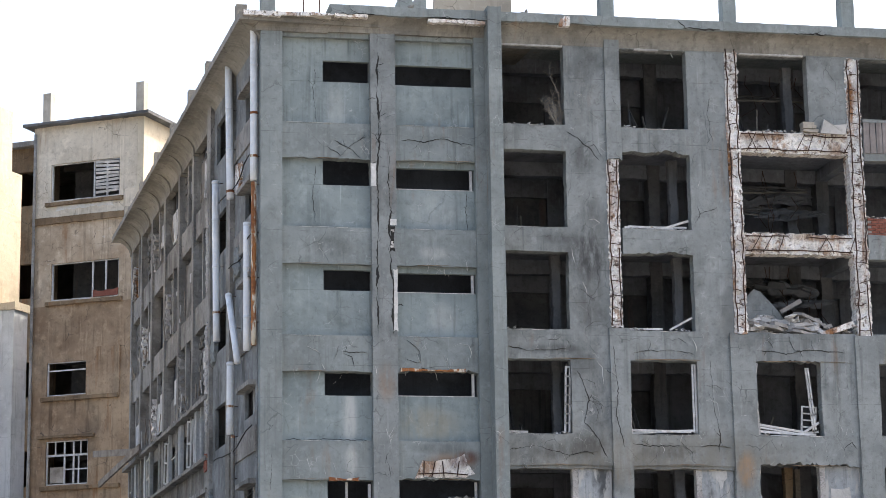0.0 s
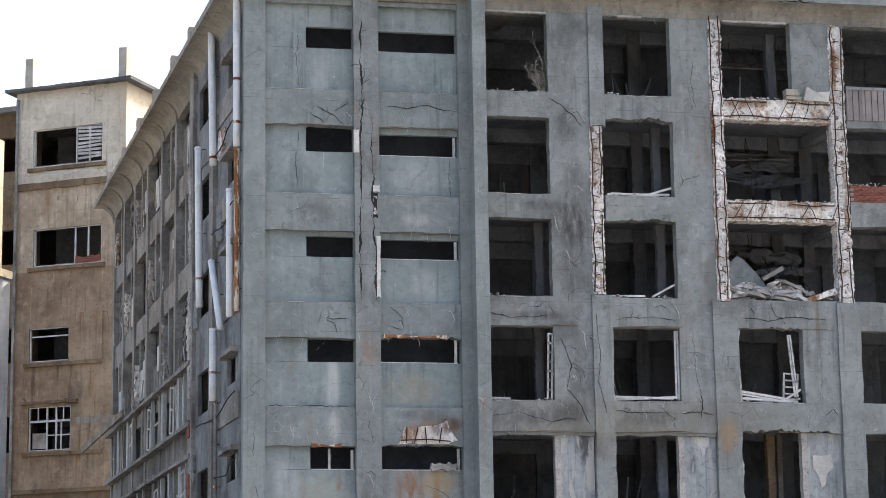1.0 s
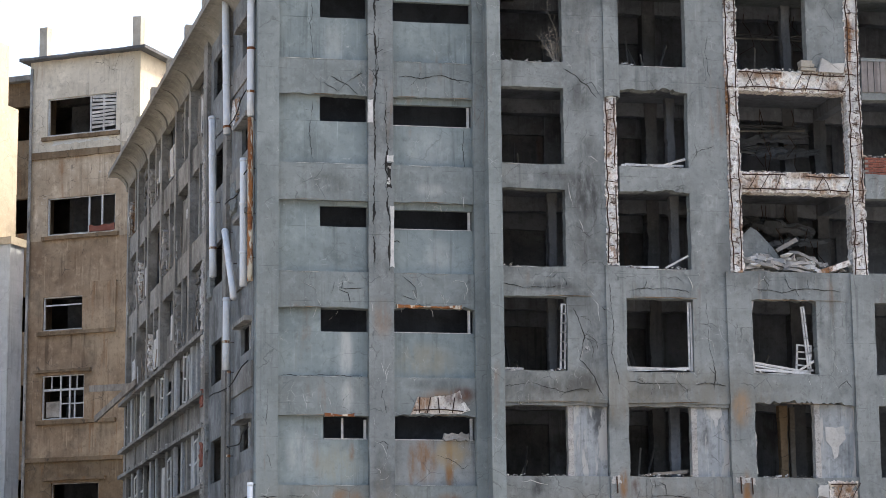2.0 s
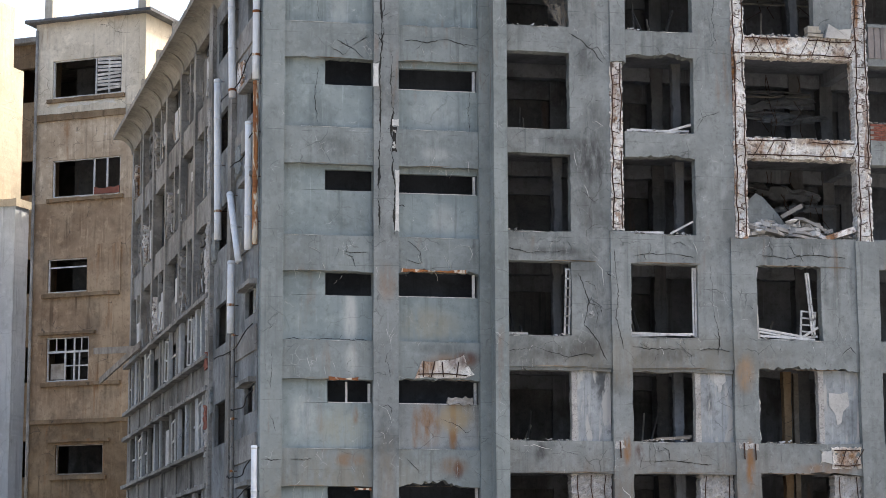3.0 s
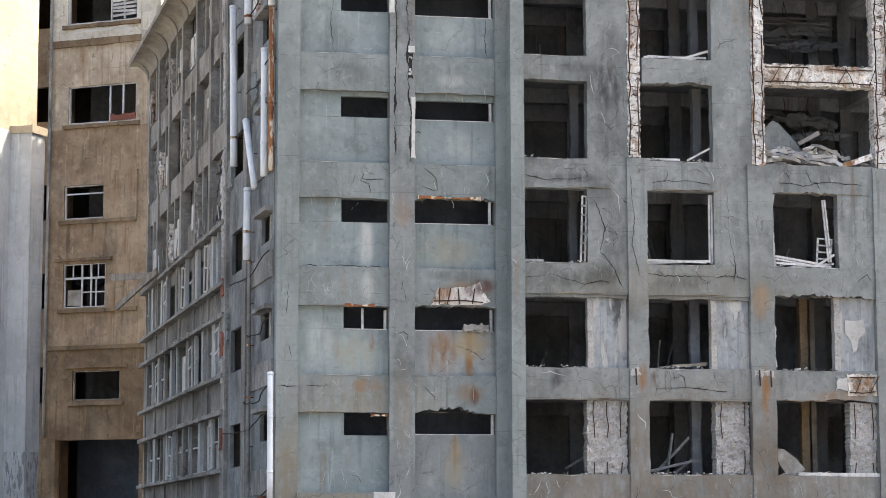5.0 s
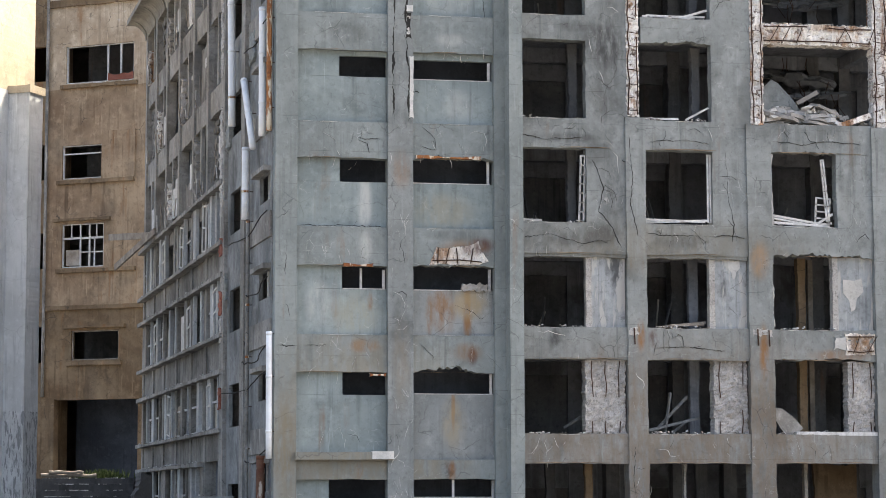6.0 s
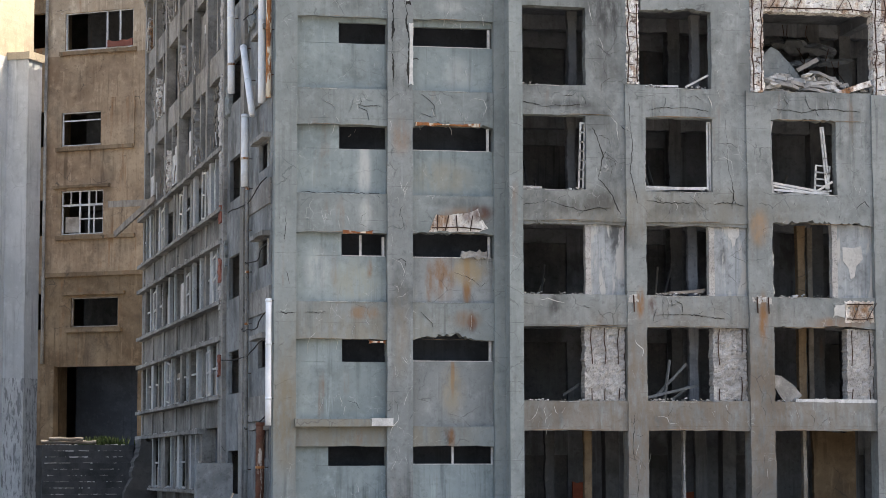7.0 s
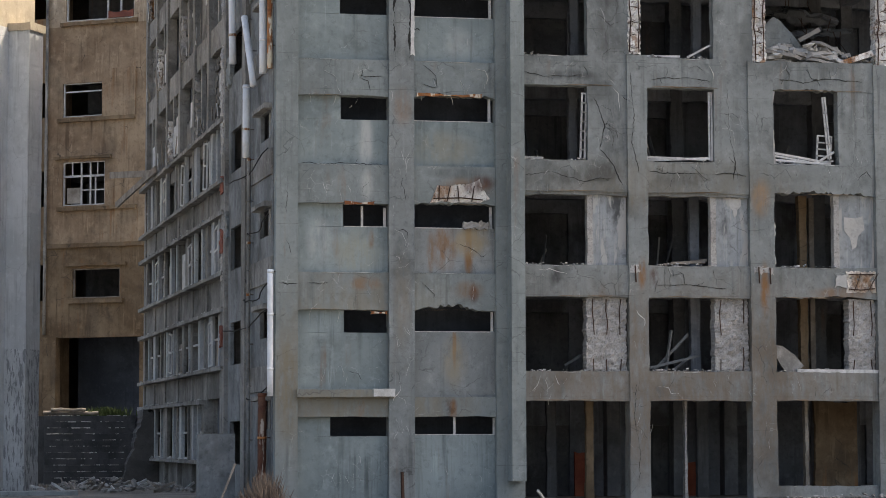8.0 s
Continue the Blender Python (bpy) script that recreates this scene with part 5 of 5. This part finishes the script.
for x0, x1, z0, z1 in ((10.2, 12.0, 9.22, 9.3), (10.2, 11.9, 9.3, 9.26), (13.85, 15.6, 9.42, 9.15), (13.9, 15.5, 9.3, 9.2), (14.2, 15.6, 9.16, 9.3), (13.8, 15.2, 9.5, 9.28), (14.9, 15.6, 9.12, 9.55), (6.75, 7.3, 9.24, 9.22), (10.2, 12.0, 14.98, 15.02), (11.3, 12.05, 14.97, 15.2), (10.3, 11.6, 15.0, 14.96), (11.4, 12.05, 12.1, 12.45), (10.2, 11.2, 12.1, 12.12)):
    lath((x0, 0.22, z0), (x1, 0.2 + rng.uniform(-0.05, 0.05), z1), 0.06, 0.05, M_FRAME, "splintered white frame piece on the sill", "frame_piece", "timber")
lath((14.4, 0.12, 3.46), (16.75, 0.1, 3.44), 0.1, 0.12, M_FRAME, "long pale board lying along the sill")
for x0, x1, z0, z1, y in ((10.6, 11.6, 3.5, 4.5, 1.0), (10.4, 11.9, 3.55, 3.9, 0.8), (11.2, 12.0, 3.5, 4.1, 1.2), (10.9, 11.1, 3.5, 4.6, 0.9), (10.9, 11.9, 6.4, 6.45, 0.3), (10.7, 11.95, 6.36, 6.5, 0.35), (8.0, 8.5, 3.6, 3.9, 0.8), (16.2, 16.5, 3.6, 4.6, 0.9)):
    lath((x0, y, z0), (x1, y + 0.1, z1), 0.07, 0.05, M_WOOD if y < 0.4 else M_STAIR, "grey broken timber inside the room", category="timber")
sl = thing("fallen_slab", (14.1, 0.5, 3.44), "curved slab piece tipped over the sill", "slab")
bm = shard(((-0.2, 0), (0.3, 0), (0.28, 0.4), (0.16, 0.8), (-0.02, 0.98), (-0.16, 0.85), (-0.22, 0.4)), 0.12)
bmesh.ops.transform(bm, matrix=pose(14.45, 0.4, 3.42, 0, -38, 0), verts=bm.verts)
part("slab", bm, M_RUBBLE, sl)
for x0, x1, z0, z1 in SLOT_B[:6] + SLOT_A[2:3]:
    f = thing("window_frame", (x1 - 0.1, 0.2, z0), "remains of a white slot window frame", "window frame", "slot window frames")
    part("sill", block(x0 + 0.02, x1 - 0.02, 0.27, 0.36, z0 - 0.005, z0 + 0.016), M_FRAME, f)
    part("jamb", block(x1 - 0.1, x1 - 0.03, 0.3, 0.36, z0 + 0.02, z1 - 0.02), M_FRAME, f)
for x in (2.35, 4.85):
    f = thing("window_mullion", (x, 0.2, 7.28 if x < 3 else 1.73), "white window mullion in a slot opening", "mullion", "mullions")
    part("bar", block(x - 0.03, x + 0.03, 0.3, 0.36, 7.28 if x < 3 else 1.73, 7.84 if x < 3 else 2.22), M_FRAME, f)

# bare shrub rooted on the top sill
shrub = thing("shrub", (8.2, 0.3, 17.8), "leafless grey shrub growing on the sill", "shrub")
for k in range(9):
    p = Vector((8.4 + rng.uniform(-0.08, 0.06), 0.2, 17.8))
    d = Vector((rng.uniform(-0.7, 0.15), rng.uniform(-0.2, 0.1), 1)).normalized()
    pts = [p.copy()]
    top = rng.uniform(0.5, 1.0) if k else 1.75
    for _ in range(7):
        d = (d + Vector((rng.uniform(-0.35, 0.38), rng.uniform(-0.2, 0.2), 0.08))).normalized()
        p = p + d * top / 7
        pts.append(p.copy())
    part("branch", tube(pts, [0.014 * (1 - 0.11 * i) for i in range(8)], 5), M_TWIG, shrub)
    for q in pts[2:]:
        for _ in range(3):
            e = q + Vector((rng.uniform(-0.22, 0.22), rng.uniform(-0.15, 0.15), rng.uniform(0.0, 0.22)))
            part("twig", tube((q, q.lerp(e, 0.5) + Vector((rng.uniform(-0.03, 0.03), 0, 0.02)), e), 0.005, 4), M_TWIG, shrub)

# ---- the tan building behind ----
TAN = thing("tan_building", (-1.06, 38, 0), "weathered tan rendered building with broken windows", "building")
LB = Matrix(((0.8486, 0.5291, 0, -1.06), (-0.5291, 0.8486, 0, 38.0), (0, 0, 1, 0), (0, 0, 0, 1)))
HOLES = [(-4.66, -1.17, 24.45, 26.15), (-4.56, -1.15, 19.95, 21.62), (-4.68, -2.64, 15.71, 17.2), (-4.65, -2.54, 11.81, 13.73), (-4.09, -1.74, 7.76, 9.04), (-4.83, -0.75, 0.0, 6.05)]
# Each lower band is darker: shade of the alley, put into its colour.
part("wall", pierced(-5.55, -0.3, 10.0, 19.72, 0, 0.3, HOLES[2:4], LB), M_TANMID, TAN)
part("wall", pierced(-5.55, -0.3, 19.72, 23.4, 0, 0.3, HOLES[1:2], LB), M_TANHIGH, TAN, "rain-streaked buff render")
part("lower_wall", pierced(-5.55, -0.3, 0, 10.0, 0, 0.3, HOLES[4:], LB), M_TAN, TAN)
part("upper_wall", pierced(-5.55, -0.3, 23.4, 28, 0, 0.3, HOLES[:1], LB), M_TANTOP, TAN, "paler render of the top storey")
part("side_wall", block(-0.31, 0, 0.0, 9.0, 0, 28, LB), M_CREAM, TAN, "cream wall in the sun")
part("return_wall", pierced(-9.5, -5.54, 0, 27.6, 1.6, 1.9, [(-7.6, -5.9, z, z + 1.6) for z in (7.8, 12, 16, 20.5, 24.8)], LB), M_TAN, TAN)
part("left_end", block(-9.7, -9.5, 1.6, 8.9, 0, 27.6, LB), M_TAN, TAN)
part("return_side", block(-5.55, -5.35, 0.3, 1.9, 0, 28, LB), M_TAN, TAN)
part("roof", slab(-5.9, 0.45, 27.9, 28.04, -0.45, 9.4, LB, bottom=0.03, top=0.04), M_DARKER, TAN, "thin stained roof slab")
part("roof", slab(-9.8, -5.5, 27.5, 27.75, 1.2, 9.4, LB, bottom=0.03), M_WING, TAN)
for z in (6.6, 10.2, 14.6, 15.0, 19.2, 23.5):
    # Floors, beams and back wall carry the interior's shade as near-black colour.
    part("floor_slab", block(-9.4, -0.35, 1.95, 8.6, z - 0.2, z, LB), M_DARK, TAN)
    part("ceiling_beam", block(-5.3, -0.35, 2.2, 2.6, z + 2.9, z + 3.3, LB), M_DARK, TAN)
# The passage's shade is put into this wall's near-black colour.
part("passage_wall", slab(-5.3, -0.4, -0.05, 6.4, 2.6, 2.8, LB, left=0, right=0), M_DEEPSHADE, TAN)
# Added wall nearer the windows, so the rooms read less black.
part("inner_wall", block(-5.3, -0.4, 3.2, 3.3, 6.6, 27.9, LB), M_DARKER, TAN)
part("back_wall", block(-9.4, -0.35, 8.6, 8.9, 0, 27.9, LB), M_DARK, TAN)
part("cornice", slab(-5.6, 0.06, 23.4, 23.72, -0.12, 0.05, LB, bottom=0.03, top=0.03), M_TAN, TAN)
part("cornice", slab(-5.6, 0.06, 9.95, 10.15, -0.12, 0.05, LB, bottom=0.02, top=0.02), M_TAN, TAN)
part("raised_panel", slab(-2.66, -1.02, 15.55, 17.75, -0.09, 0.05, LB), M_TANMID, TAN, "raised blind rendered panel")
part("post", slab(-5.5, -4.83, 0, 6.1, -0.1, 0.05, LB), M_TAN, TAN)
for x0, x1, z0, z1 in HOLES[:5]:
    part("window_sill", slab(x0 - 0.2, x1 + (0.2 if x1 > -2 else 1.6), z0 - 0.24, z0 - 0.06, -0.16, 0.1, LB, bottom=0.03, top=0.03), M_TAN, TAN)
    if z0 < 15:
        part("hood", slab(x0 - 0.35, x1 + 0.35, z1 + 0.1, z1 + 0.24, -0.18, 0.05, LB, bottom=0.03, top=0.02), M_TAN, TAN)
    m_frame = M_WOOD if z0 < 10 else M_FRAME
    f = part("window_frame", slab(x0, x0 + 0.06, z0, z1, 0.08, 0.16, LB), m_frame, TAN)
    part("rail", slab(x0, x1, z0, z0 + 0.055, 0.08, 0.16, LB), m_frame, f)
    part("rail", slab(x0, x1, z1 - 0.05, z1, 0.08, 0.16, LB), m_frame, f)
    part("stile", slab(x1 - 0.07, x1, z0, z1, 0.08, 0.16, LB), m_frame, f)
    xs = {24.45: (-2.5,), 19.95: (-2.5, -1.85), 11.81: (-3.75, -3.3)}.get(z0, ())
    for x in xs:
        part("mullion", slab(x - 0.035, x + 0.035, z0, z1, 0.08, 0.15, LB), M_FRAME, f)
    if z0 == 11.81:
        part("rail", slab(x0, x1, 13.05, 13.15, 0.08, 0.15, LB), M_FRAME, f)
        part("rail", slab(-3.75, x1, 12.45, 12.51, 0.08, 0.15, LB), M_FRAME, f)
        for x in (-4.2, -3.75, -3.3, -2.95):
            part("bar", slab(x - 0.025, x + 0.025, 13.15, z1, 0.09, 0.14, LB), M_FRAME, f)
        part("bar", slab(-3.08, -3.02, z0, 13.05, 0.09, 0.14, LB), M_FRAME, f)
        part("sash_board", slab(-4.5, -3.8, z0 + 0.1, z0 + 0.8, 0.16, 0.2, LB), M_WOOD, f)
for k in range(9):
    z = 24.62 + 0.165 * k
    part("louvre", block(-2.4, -1.24, 0.05, 0.12, z, z + 0.1, LB @ Matrix.Translation((-1.8, 0, z)) @ pose(0, 0, 0, 25, rng.uniform(-5, 5), 0) @ Matrix.Translation((1.8, 0, -z))), M_FRAME, TAN)
part("mullion", slab(-1.86, -1.78, 24.5, 26.1, 0.02, 0.1, LB), M_FRAME, TAN)
part("fallen_rail", block(-4.6, -2.7, 0.1, 0.14, 16.8, 16.86, LB), M_FRAME, TAN)
part("fallen_panel", slab(-2.45, -1.2, 19.98, 20.3, 0.02, 0.07, LB, top=0.12), M_BRICK, TAN, "red and white panel fallen in the window")
for u, y in ((-0.22, 0.2), (-4.95, 0.2)):
    c = LB @ Vector((u, y, 28.04))
    p = thing("roof_post", c, "pale concrete post on the tan building's roof", "post", "roof posts")
    part("shaft", slab(u - 0.2, u + 0.2, 28.02, 29.5, y - 0.2, y + 0.2, LB), M_CORNICE, p)
c = LB @ Vector((-2.5, 2, 28.04))
p = thing("roof_curb", c, "low slab-topped curb on the tan building's roof", "curb")
part("slab", slab(-3.3, -1.5, 28.02, 28.5, 1.8, 3, LB), M_WING, p)
for u, z0, z1 in ((-5.42, 6.2, 27.6),):
    c = LB @ Vector((u, -0.1, z0))
    p = thing("drainpipe", c, "old grey drainpipe on the tan wall", "pipe", "drainpipes")
    part("tube", tube([LB @ Vector((u, -0.12, z0 + (z1 - z0) * k / 8)) for k in range(9)], 0.07, 8), M_WING, p, smooth=True)

for x0, x1, z0, z1 in ((-4.4, -1.4, 23.98, 24.22), (-3.2, -1.15, 19.82, 19.98), (-4.5, -3.6, 26.3, 26.75), (-1.5, -0.6, 26.2, 27.4)):
    part("flaked_plaster", slab(x0, x1, z0, z1, -0.014, 0.05, LB, left=0.2, right=0.2, top=0.12, bottom=0.14), M_LIME if z0 < 25 else M_TANTOP, TAN, "white patch where the render has flaked")
# ---- the white tower ----
TOWER = thing("white_tower", (-7.15, 16.5, 0), "tall white rendered tower with a buttress, top in sun", "building")
LT = Matrix(((0.8486, 0.5291, 0, -7.15), (-0.5291, 0.8486, 0, 16.5), (0, 0, 1, 0), (0, 0, 0, 1)))
part("wall", slab(-5, 0.0, 0, 15.3, -6.0, 1.6, LT, top=0), M_WHITE, TOWER)
# The sunlit tone starts here, where the sun reaches the wall.
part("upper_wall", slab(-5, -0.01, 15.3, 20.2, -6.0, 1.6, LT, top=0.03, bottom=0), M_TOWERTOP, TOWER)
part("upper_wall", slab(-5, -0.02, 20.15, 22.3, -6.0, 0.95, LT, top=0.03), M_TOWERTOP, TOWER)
M_FLAKE = mat("flaking_white_render", (0.46, 0.47, 0.47), (0.6, 0.61, 0.61), streak=0.4, peel=(0.24, 0.245, 0.25), scale=3.4)
part("buttress", slab(-0.02, 0.8, 4.6, 15.2, 0.0, 0.85, LT, right=0.02, bottom=0), M_WHITE, TOWER)
part("buttress_foot", slab(-0.02, 0.8, -0.1, 4.6, 0.0, 0.85, LT, right=0.02, top=0), M_FLAKE, TOWER, "flaking foot of the buttress")
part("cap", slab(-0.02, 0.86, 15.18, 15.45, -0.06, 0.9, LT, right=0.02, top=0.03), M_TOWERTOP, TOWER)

# ---- foot of the alley: steps, kerb wall, rubble ----
steps = thing("stone_steps", (-4, 26, 0), "dark worn stone steps with chipped pale edges", "steps")
for k in range(11):
    part("step", slab(-5.75, -2.3, -0.05 + 0.233 * k, 0.233 * (k + 1), 26 + 0.27 * k, 29.6, top=0.03, bottom=0), M_STONE, steps)
    for _ in range(17):
        x = rng.uniform(-5.7, -2.7)
        part("chipped_edge", block(x, x + rng.choice((0.03, 0.05, 0.07, 0.1, 0.14, 0.3)), 25.985 + 0.27 * k, 26.03 + 0.27 * k, 0.233 * (k + 1) - rng.uniform(0.008, 0.03), 0.233 * (k + 1) + 0.006, wear=0.008), M_LIME if rng.random() < 0.4 else M_RUBBLE, steps)
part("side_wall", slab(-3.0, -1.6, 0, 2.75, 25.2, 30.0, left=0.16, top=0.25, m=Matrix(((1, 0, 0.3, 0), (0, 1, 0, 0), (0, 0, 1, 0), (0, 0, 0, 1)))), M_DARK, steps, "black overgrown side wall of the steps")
part("landing", block(-7.5, -0.5, 29.4, 36, -0.05, 2.55), M_STONE, steps)
for k, (x0, x1, z) in enumerate(((-5.8, -3.7, 2.66), (-5.5, -4.2, 2.78))):
    pts = [(x0 + (x1 - x0) * q / 7, 28.9 - 0.1 * k, z + rng.uniform(-0.02, 0.02)) for q in range(8)]
    tagged(part("log", tube(pts, [0.075 * rng.uniform(0.8, 1.1) for _ in pts], 9), M_WOOD, None, "pale log lying on top of the steps"), category="log", group="logs")
tuft = bmesh.new()
for _ in range(500):
    x, y = rng.gauss(-3.4, 0.35), rng.uniform(28.9, 29.4)
    h, w = rng.uniform(0.1, 0.42), rng.uniform(0.012, 0.03)
    a, b = rng.uniform(-0.15, 0.15), rng.uniform(-0.1, 0.1)
    v = [tuft.verts.new(c) for c in ((x - w, y, 2.55), (x + w, y, 2.55), (x + a * 0.6 + w * 0.6, y + b, 2.55 + h * 0.6), (x + a, y + b * 1.5, 2.55 + h))]
    tuft.faces.new((v[0], v[1], v[2]))
    tuft.faces.new((v[0], v[2], v[3]))
tagged(part("grass", tuft, M_LEAF, None, "green grass tuft at the head of the steps"), category="grass", kind="stuff")
kw = thing("concrete_block", (-1.35, 2.4, 0), "plain dark grey upright concrete block by the wall", "block")
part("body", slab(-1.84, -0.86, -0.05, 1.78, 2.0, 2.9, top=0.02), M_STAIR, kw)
heap(-6.0, -1.2, 12, 22, -0.02, 240, 0.11, "low spread of broken boards and concrete at the alley mouth", M_RUBBLE, 0.3)
for k in range(46):
    x, y = rng.uniform(-5.8, -1.3), rng.uniform(11, 22)
    a = rng.uniform(0, math.pi)
    d = rng.uniform(0.3, 0.8)
    lath((x, y, 0.0 + rng.random() * 0.06), (x + d * math.cos(a), y + d * math.sin(a), 0.02 + rng.random() * 0.3), 0.08, 0.03, M_WOOD if k % 3 else M_FRAME, "broken grey board among the alley rubble")
plinth = thing("low_plinth", (-6.2, 9, 0), "low concrete plinth before the tower", "plinth")
part("body", slab(-7.6, -4.9, -0.05, 0.12, 8.5, 10, top=0.02), M_FRONT, plinth)
scrub = bmesh.new()
for _ in range(420):
    x, y = rng.gauss(-0.45, 0.24), rng.uniform(-3.2, -1.4)
    h, w = rng.uniform(0.25, 0.95) * math.exp(-((x + 0.45) / 0.6) ** 2), rng.uniform(0.006, 0.014)
    a, b = rng.uniform(-0.25, 0.25), rng.uniform(-0.2, 0.2)
    v = [scrub.verts.new(c) for c in ((x - w, y, -0.06), (x + w, y, -0.06), (x + a * 0.5 + w * 0.7, y + b * 0.5, h * 0.6), (x + a, y + b, h))]
    scrub.faces.new((v[0], v[1], v[2]))
    scrub.faces.new((v[0], v[2], v[3]))
M_DRY = mat("dry_stalks", (0.12, 0.085, 0.065), (0.22, 0.17, 0.13), scale=4)
tagged(part("dry_scrub", scrub, M_DRY, None, "brown dry stalks at the foot of the corner"), category="scrub", kind="stuff")
lath((-1.5, -0.8, 0.0), (-1.08, -0.5, 1.0), 0.035, 0.035, M_WOOD, "thin pale pole leaning at the corner", "pole", "pole")
lath((6.9, -0.7, 0.25), (7.15, -0.4, 0.0), 0.07, 0.05, M_FRAME, "short pale stake by the wall", "stake", "stake")
lath((3.38, -0.12, 0.0), (3.36, -0.08, 0.75), 0.07, 0.06, M_REBAR, "rusted steel stub against the pilaster", "steel_stub", "stub")
heap(13.9, 18, -1.2, 0.0, -0.02, 60, 0.06, "small pale rubble along the foot of the wall", M_PALE, 0.1)
part("threshold", slab(13.8, 16.7, 0, 0.32, 0.1, 0.4, top=0.06), M_PIER, house)
for s, z, s2, z2, o in ((29.4, 11.9, 24.0, 11.4, -1.0), (28.2, 10.6, 23.5, 11.5, -0.9)):
    lath(WING @ Vector((s, o - 0.25, z)), WING @ Vector((s2, -0.2, z2)), 0.24, 0.09, M_WOOD, "long grey plank jutting from a window", "plank", "plank")
bw = thing("brick_wall", (17.9, 0.2, 14.9), "low broken wall of red bricks in the opening", "wall")
bmb = block(0, 0.21, 0, 0.1, 0, 0.06, wear=0.004)
bmesh.ops.recalc_face_normals(bmb, faces=bmb.faces)
brick_mesh = bpy.data.meshes.new("brick")
bmb.to_mesh(brick_mesh)
bmb.free()
brick_mesh.materials.append(M_BRICK)
for r in range(7):
    for k in range(8):
        b = new("brick", brick_mesh)
        b.parent = bw
        b.location = Vector((17.33 + 0.225 * k + (0.11 if r % 2 else 0), 0.1 + rng.uniform(-0.01, 0.01), 14.91 + 0.072 * r)) - bw.location
part("mortar", block(17.33, 19.2, 0.12, 0.2, 14.9, 15.4), M_RUBBLE, bw)
heap(17.3, 19, 0.1, 0.3, 15.4, 20, 0.08, "pale lumps on the broken brick wall", tall=0.1)
tb = thing("block_stack", (15.75, 0.1, 17.85), "tan broken blocks beside a white slab piece", "blocks")
for k in range(3):
    part("block", block(15.5, 15.95 - 0.05 * k, 0.0, 0.3, 17.86 + 0.1 * k, 17.95 + 0.1 * k, wear=0.015), M_CORNICE, tb)
bm = shard(((0, 0), (0.75, -0.02), (0.8, 0.28), (0.4, 0.24), (0.1, 0.4)), 0.1)
bmesh.ops.transform(bm, matrix=pose(16.0, 0.02, 17.84, 8, 0, 0), verts=bm.verts)
part("slab", bm, M_PALE, tb)
leaves = bmesh.new()
for _ in range(420):
    c = LB @ Vector((0.6 + rng.gauss(0, 0.35), 9.6 + rng.gauss(0, 0.4), 28.2 + abs(rng.gauss(0, 0.35))))
    d = Vector((rng.uniform(-1, 1), rng.uniform(-1, 1), rng.uniform(-1, 1))).normalized() * 0.09
    e = d.cross(Vector((rng.uniform(-1, 1), rng.uniform(-1, 1), rng.uniform(-1, 1)))).normalized() * 0.045
    leaves.faces.new([leaves.verts.new(q) for q in (c - d, c + e, c + d, c - e)])
bush = thing("bush", LB @ Vector((0.6, 9.6, 27.6)), "small yellow-green bush behind the roof corner", "bush")
part("crown", leaves, M_LEAF, bush)
part("stem", tube((LB @ Vector((0.2, 9.2, 27.9)), LB @ Vector((0.6, 9.6, 28.4))), 0.04, 6), M_TWIG, bush)
for x, z, y in ((7.2, 17.75, 2.2), (10.9, 17.75, 1.6), (11.3, 17.75, 2.0), (7.6, 14.8, 2.4), (10.8, 9.05, 2.2), (7.4, 9.05, 2.0), (14.3, 9.05, 1.8), (14.6, 17.75, 2.1), (7.3, 6.2, 2.2), (10.7, 6.2, 1.8)):
    for k in range(3):
        dx = rng.uniform(-0.5, 0.6)
        lath((x + 0.2 * k, y, z - 0.07), (x + 0.2 * k + dx, y + 0.5, z + rng.uniform(0.6, 1.5)), 0.07, 0.04, M_RUBBLE if k == 1 else M_DARKER, "grey broken timber leaning inside the room", category="timber")
    heap(x - 0.6, x + 0.9, y - 0.4, y + 0.6, z - 0.12, 16, 0.12, "grey rubble on the floor of the room", M_RUBBLE, 0.25)
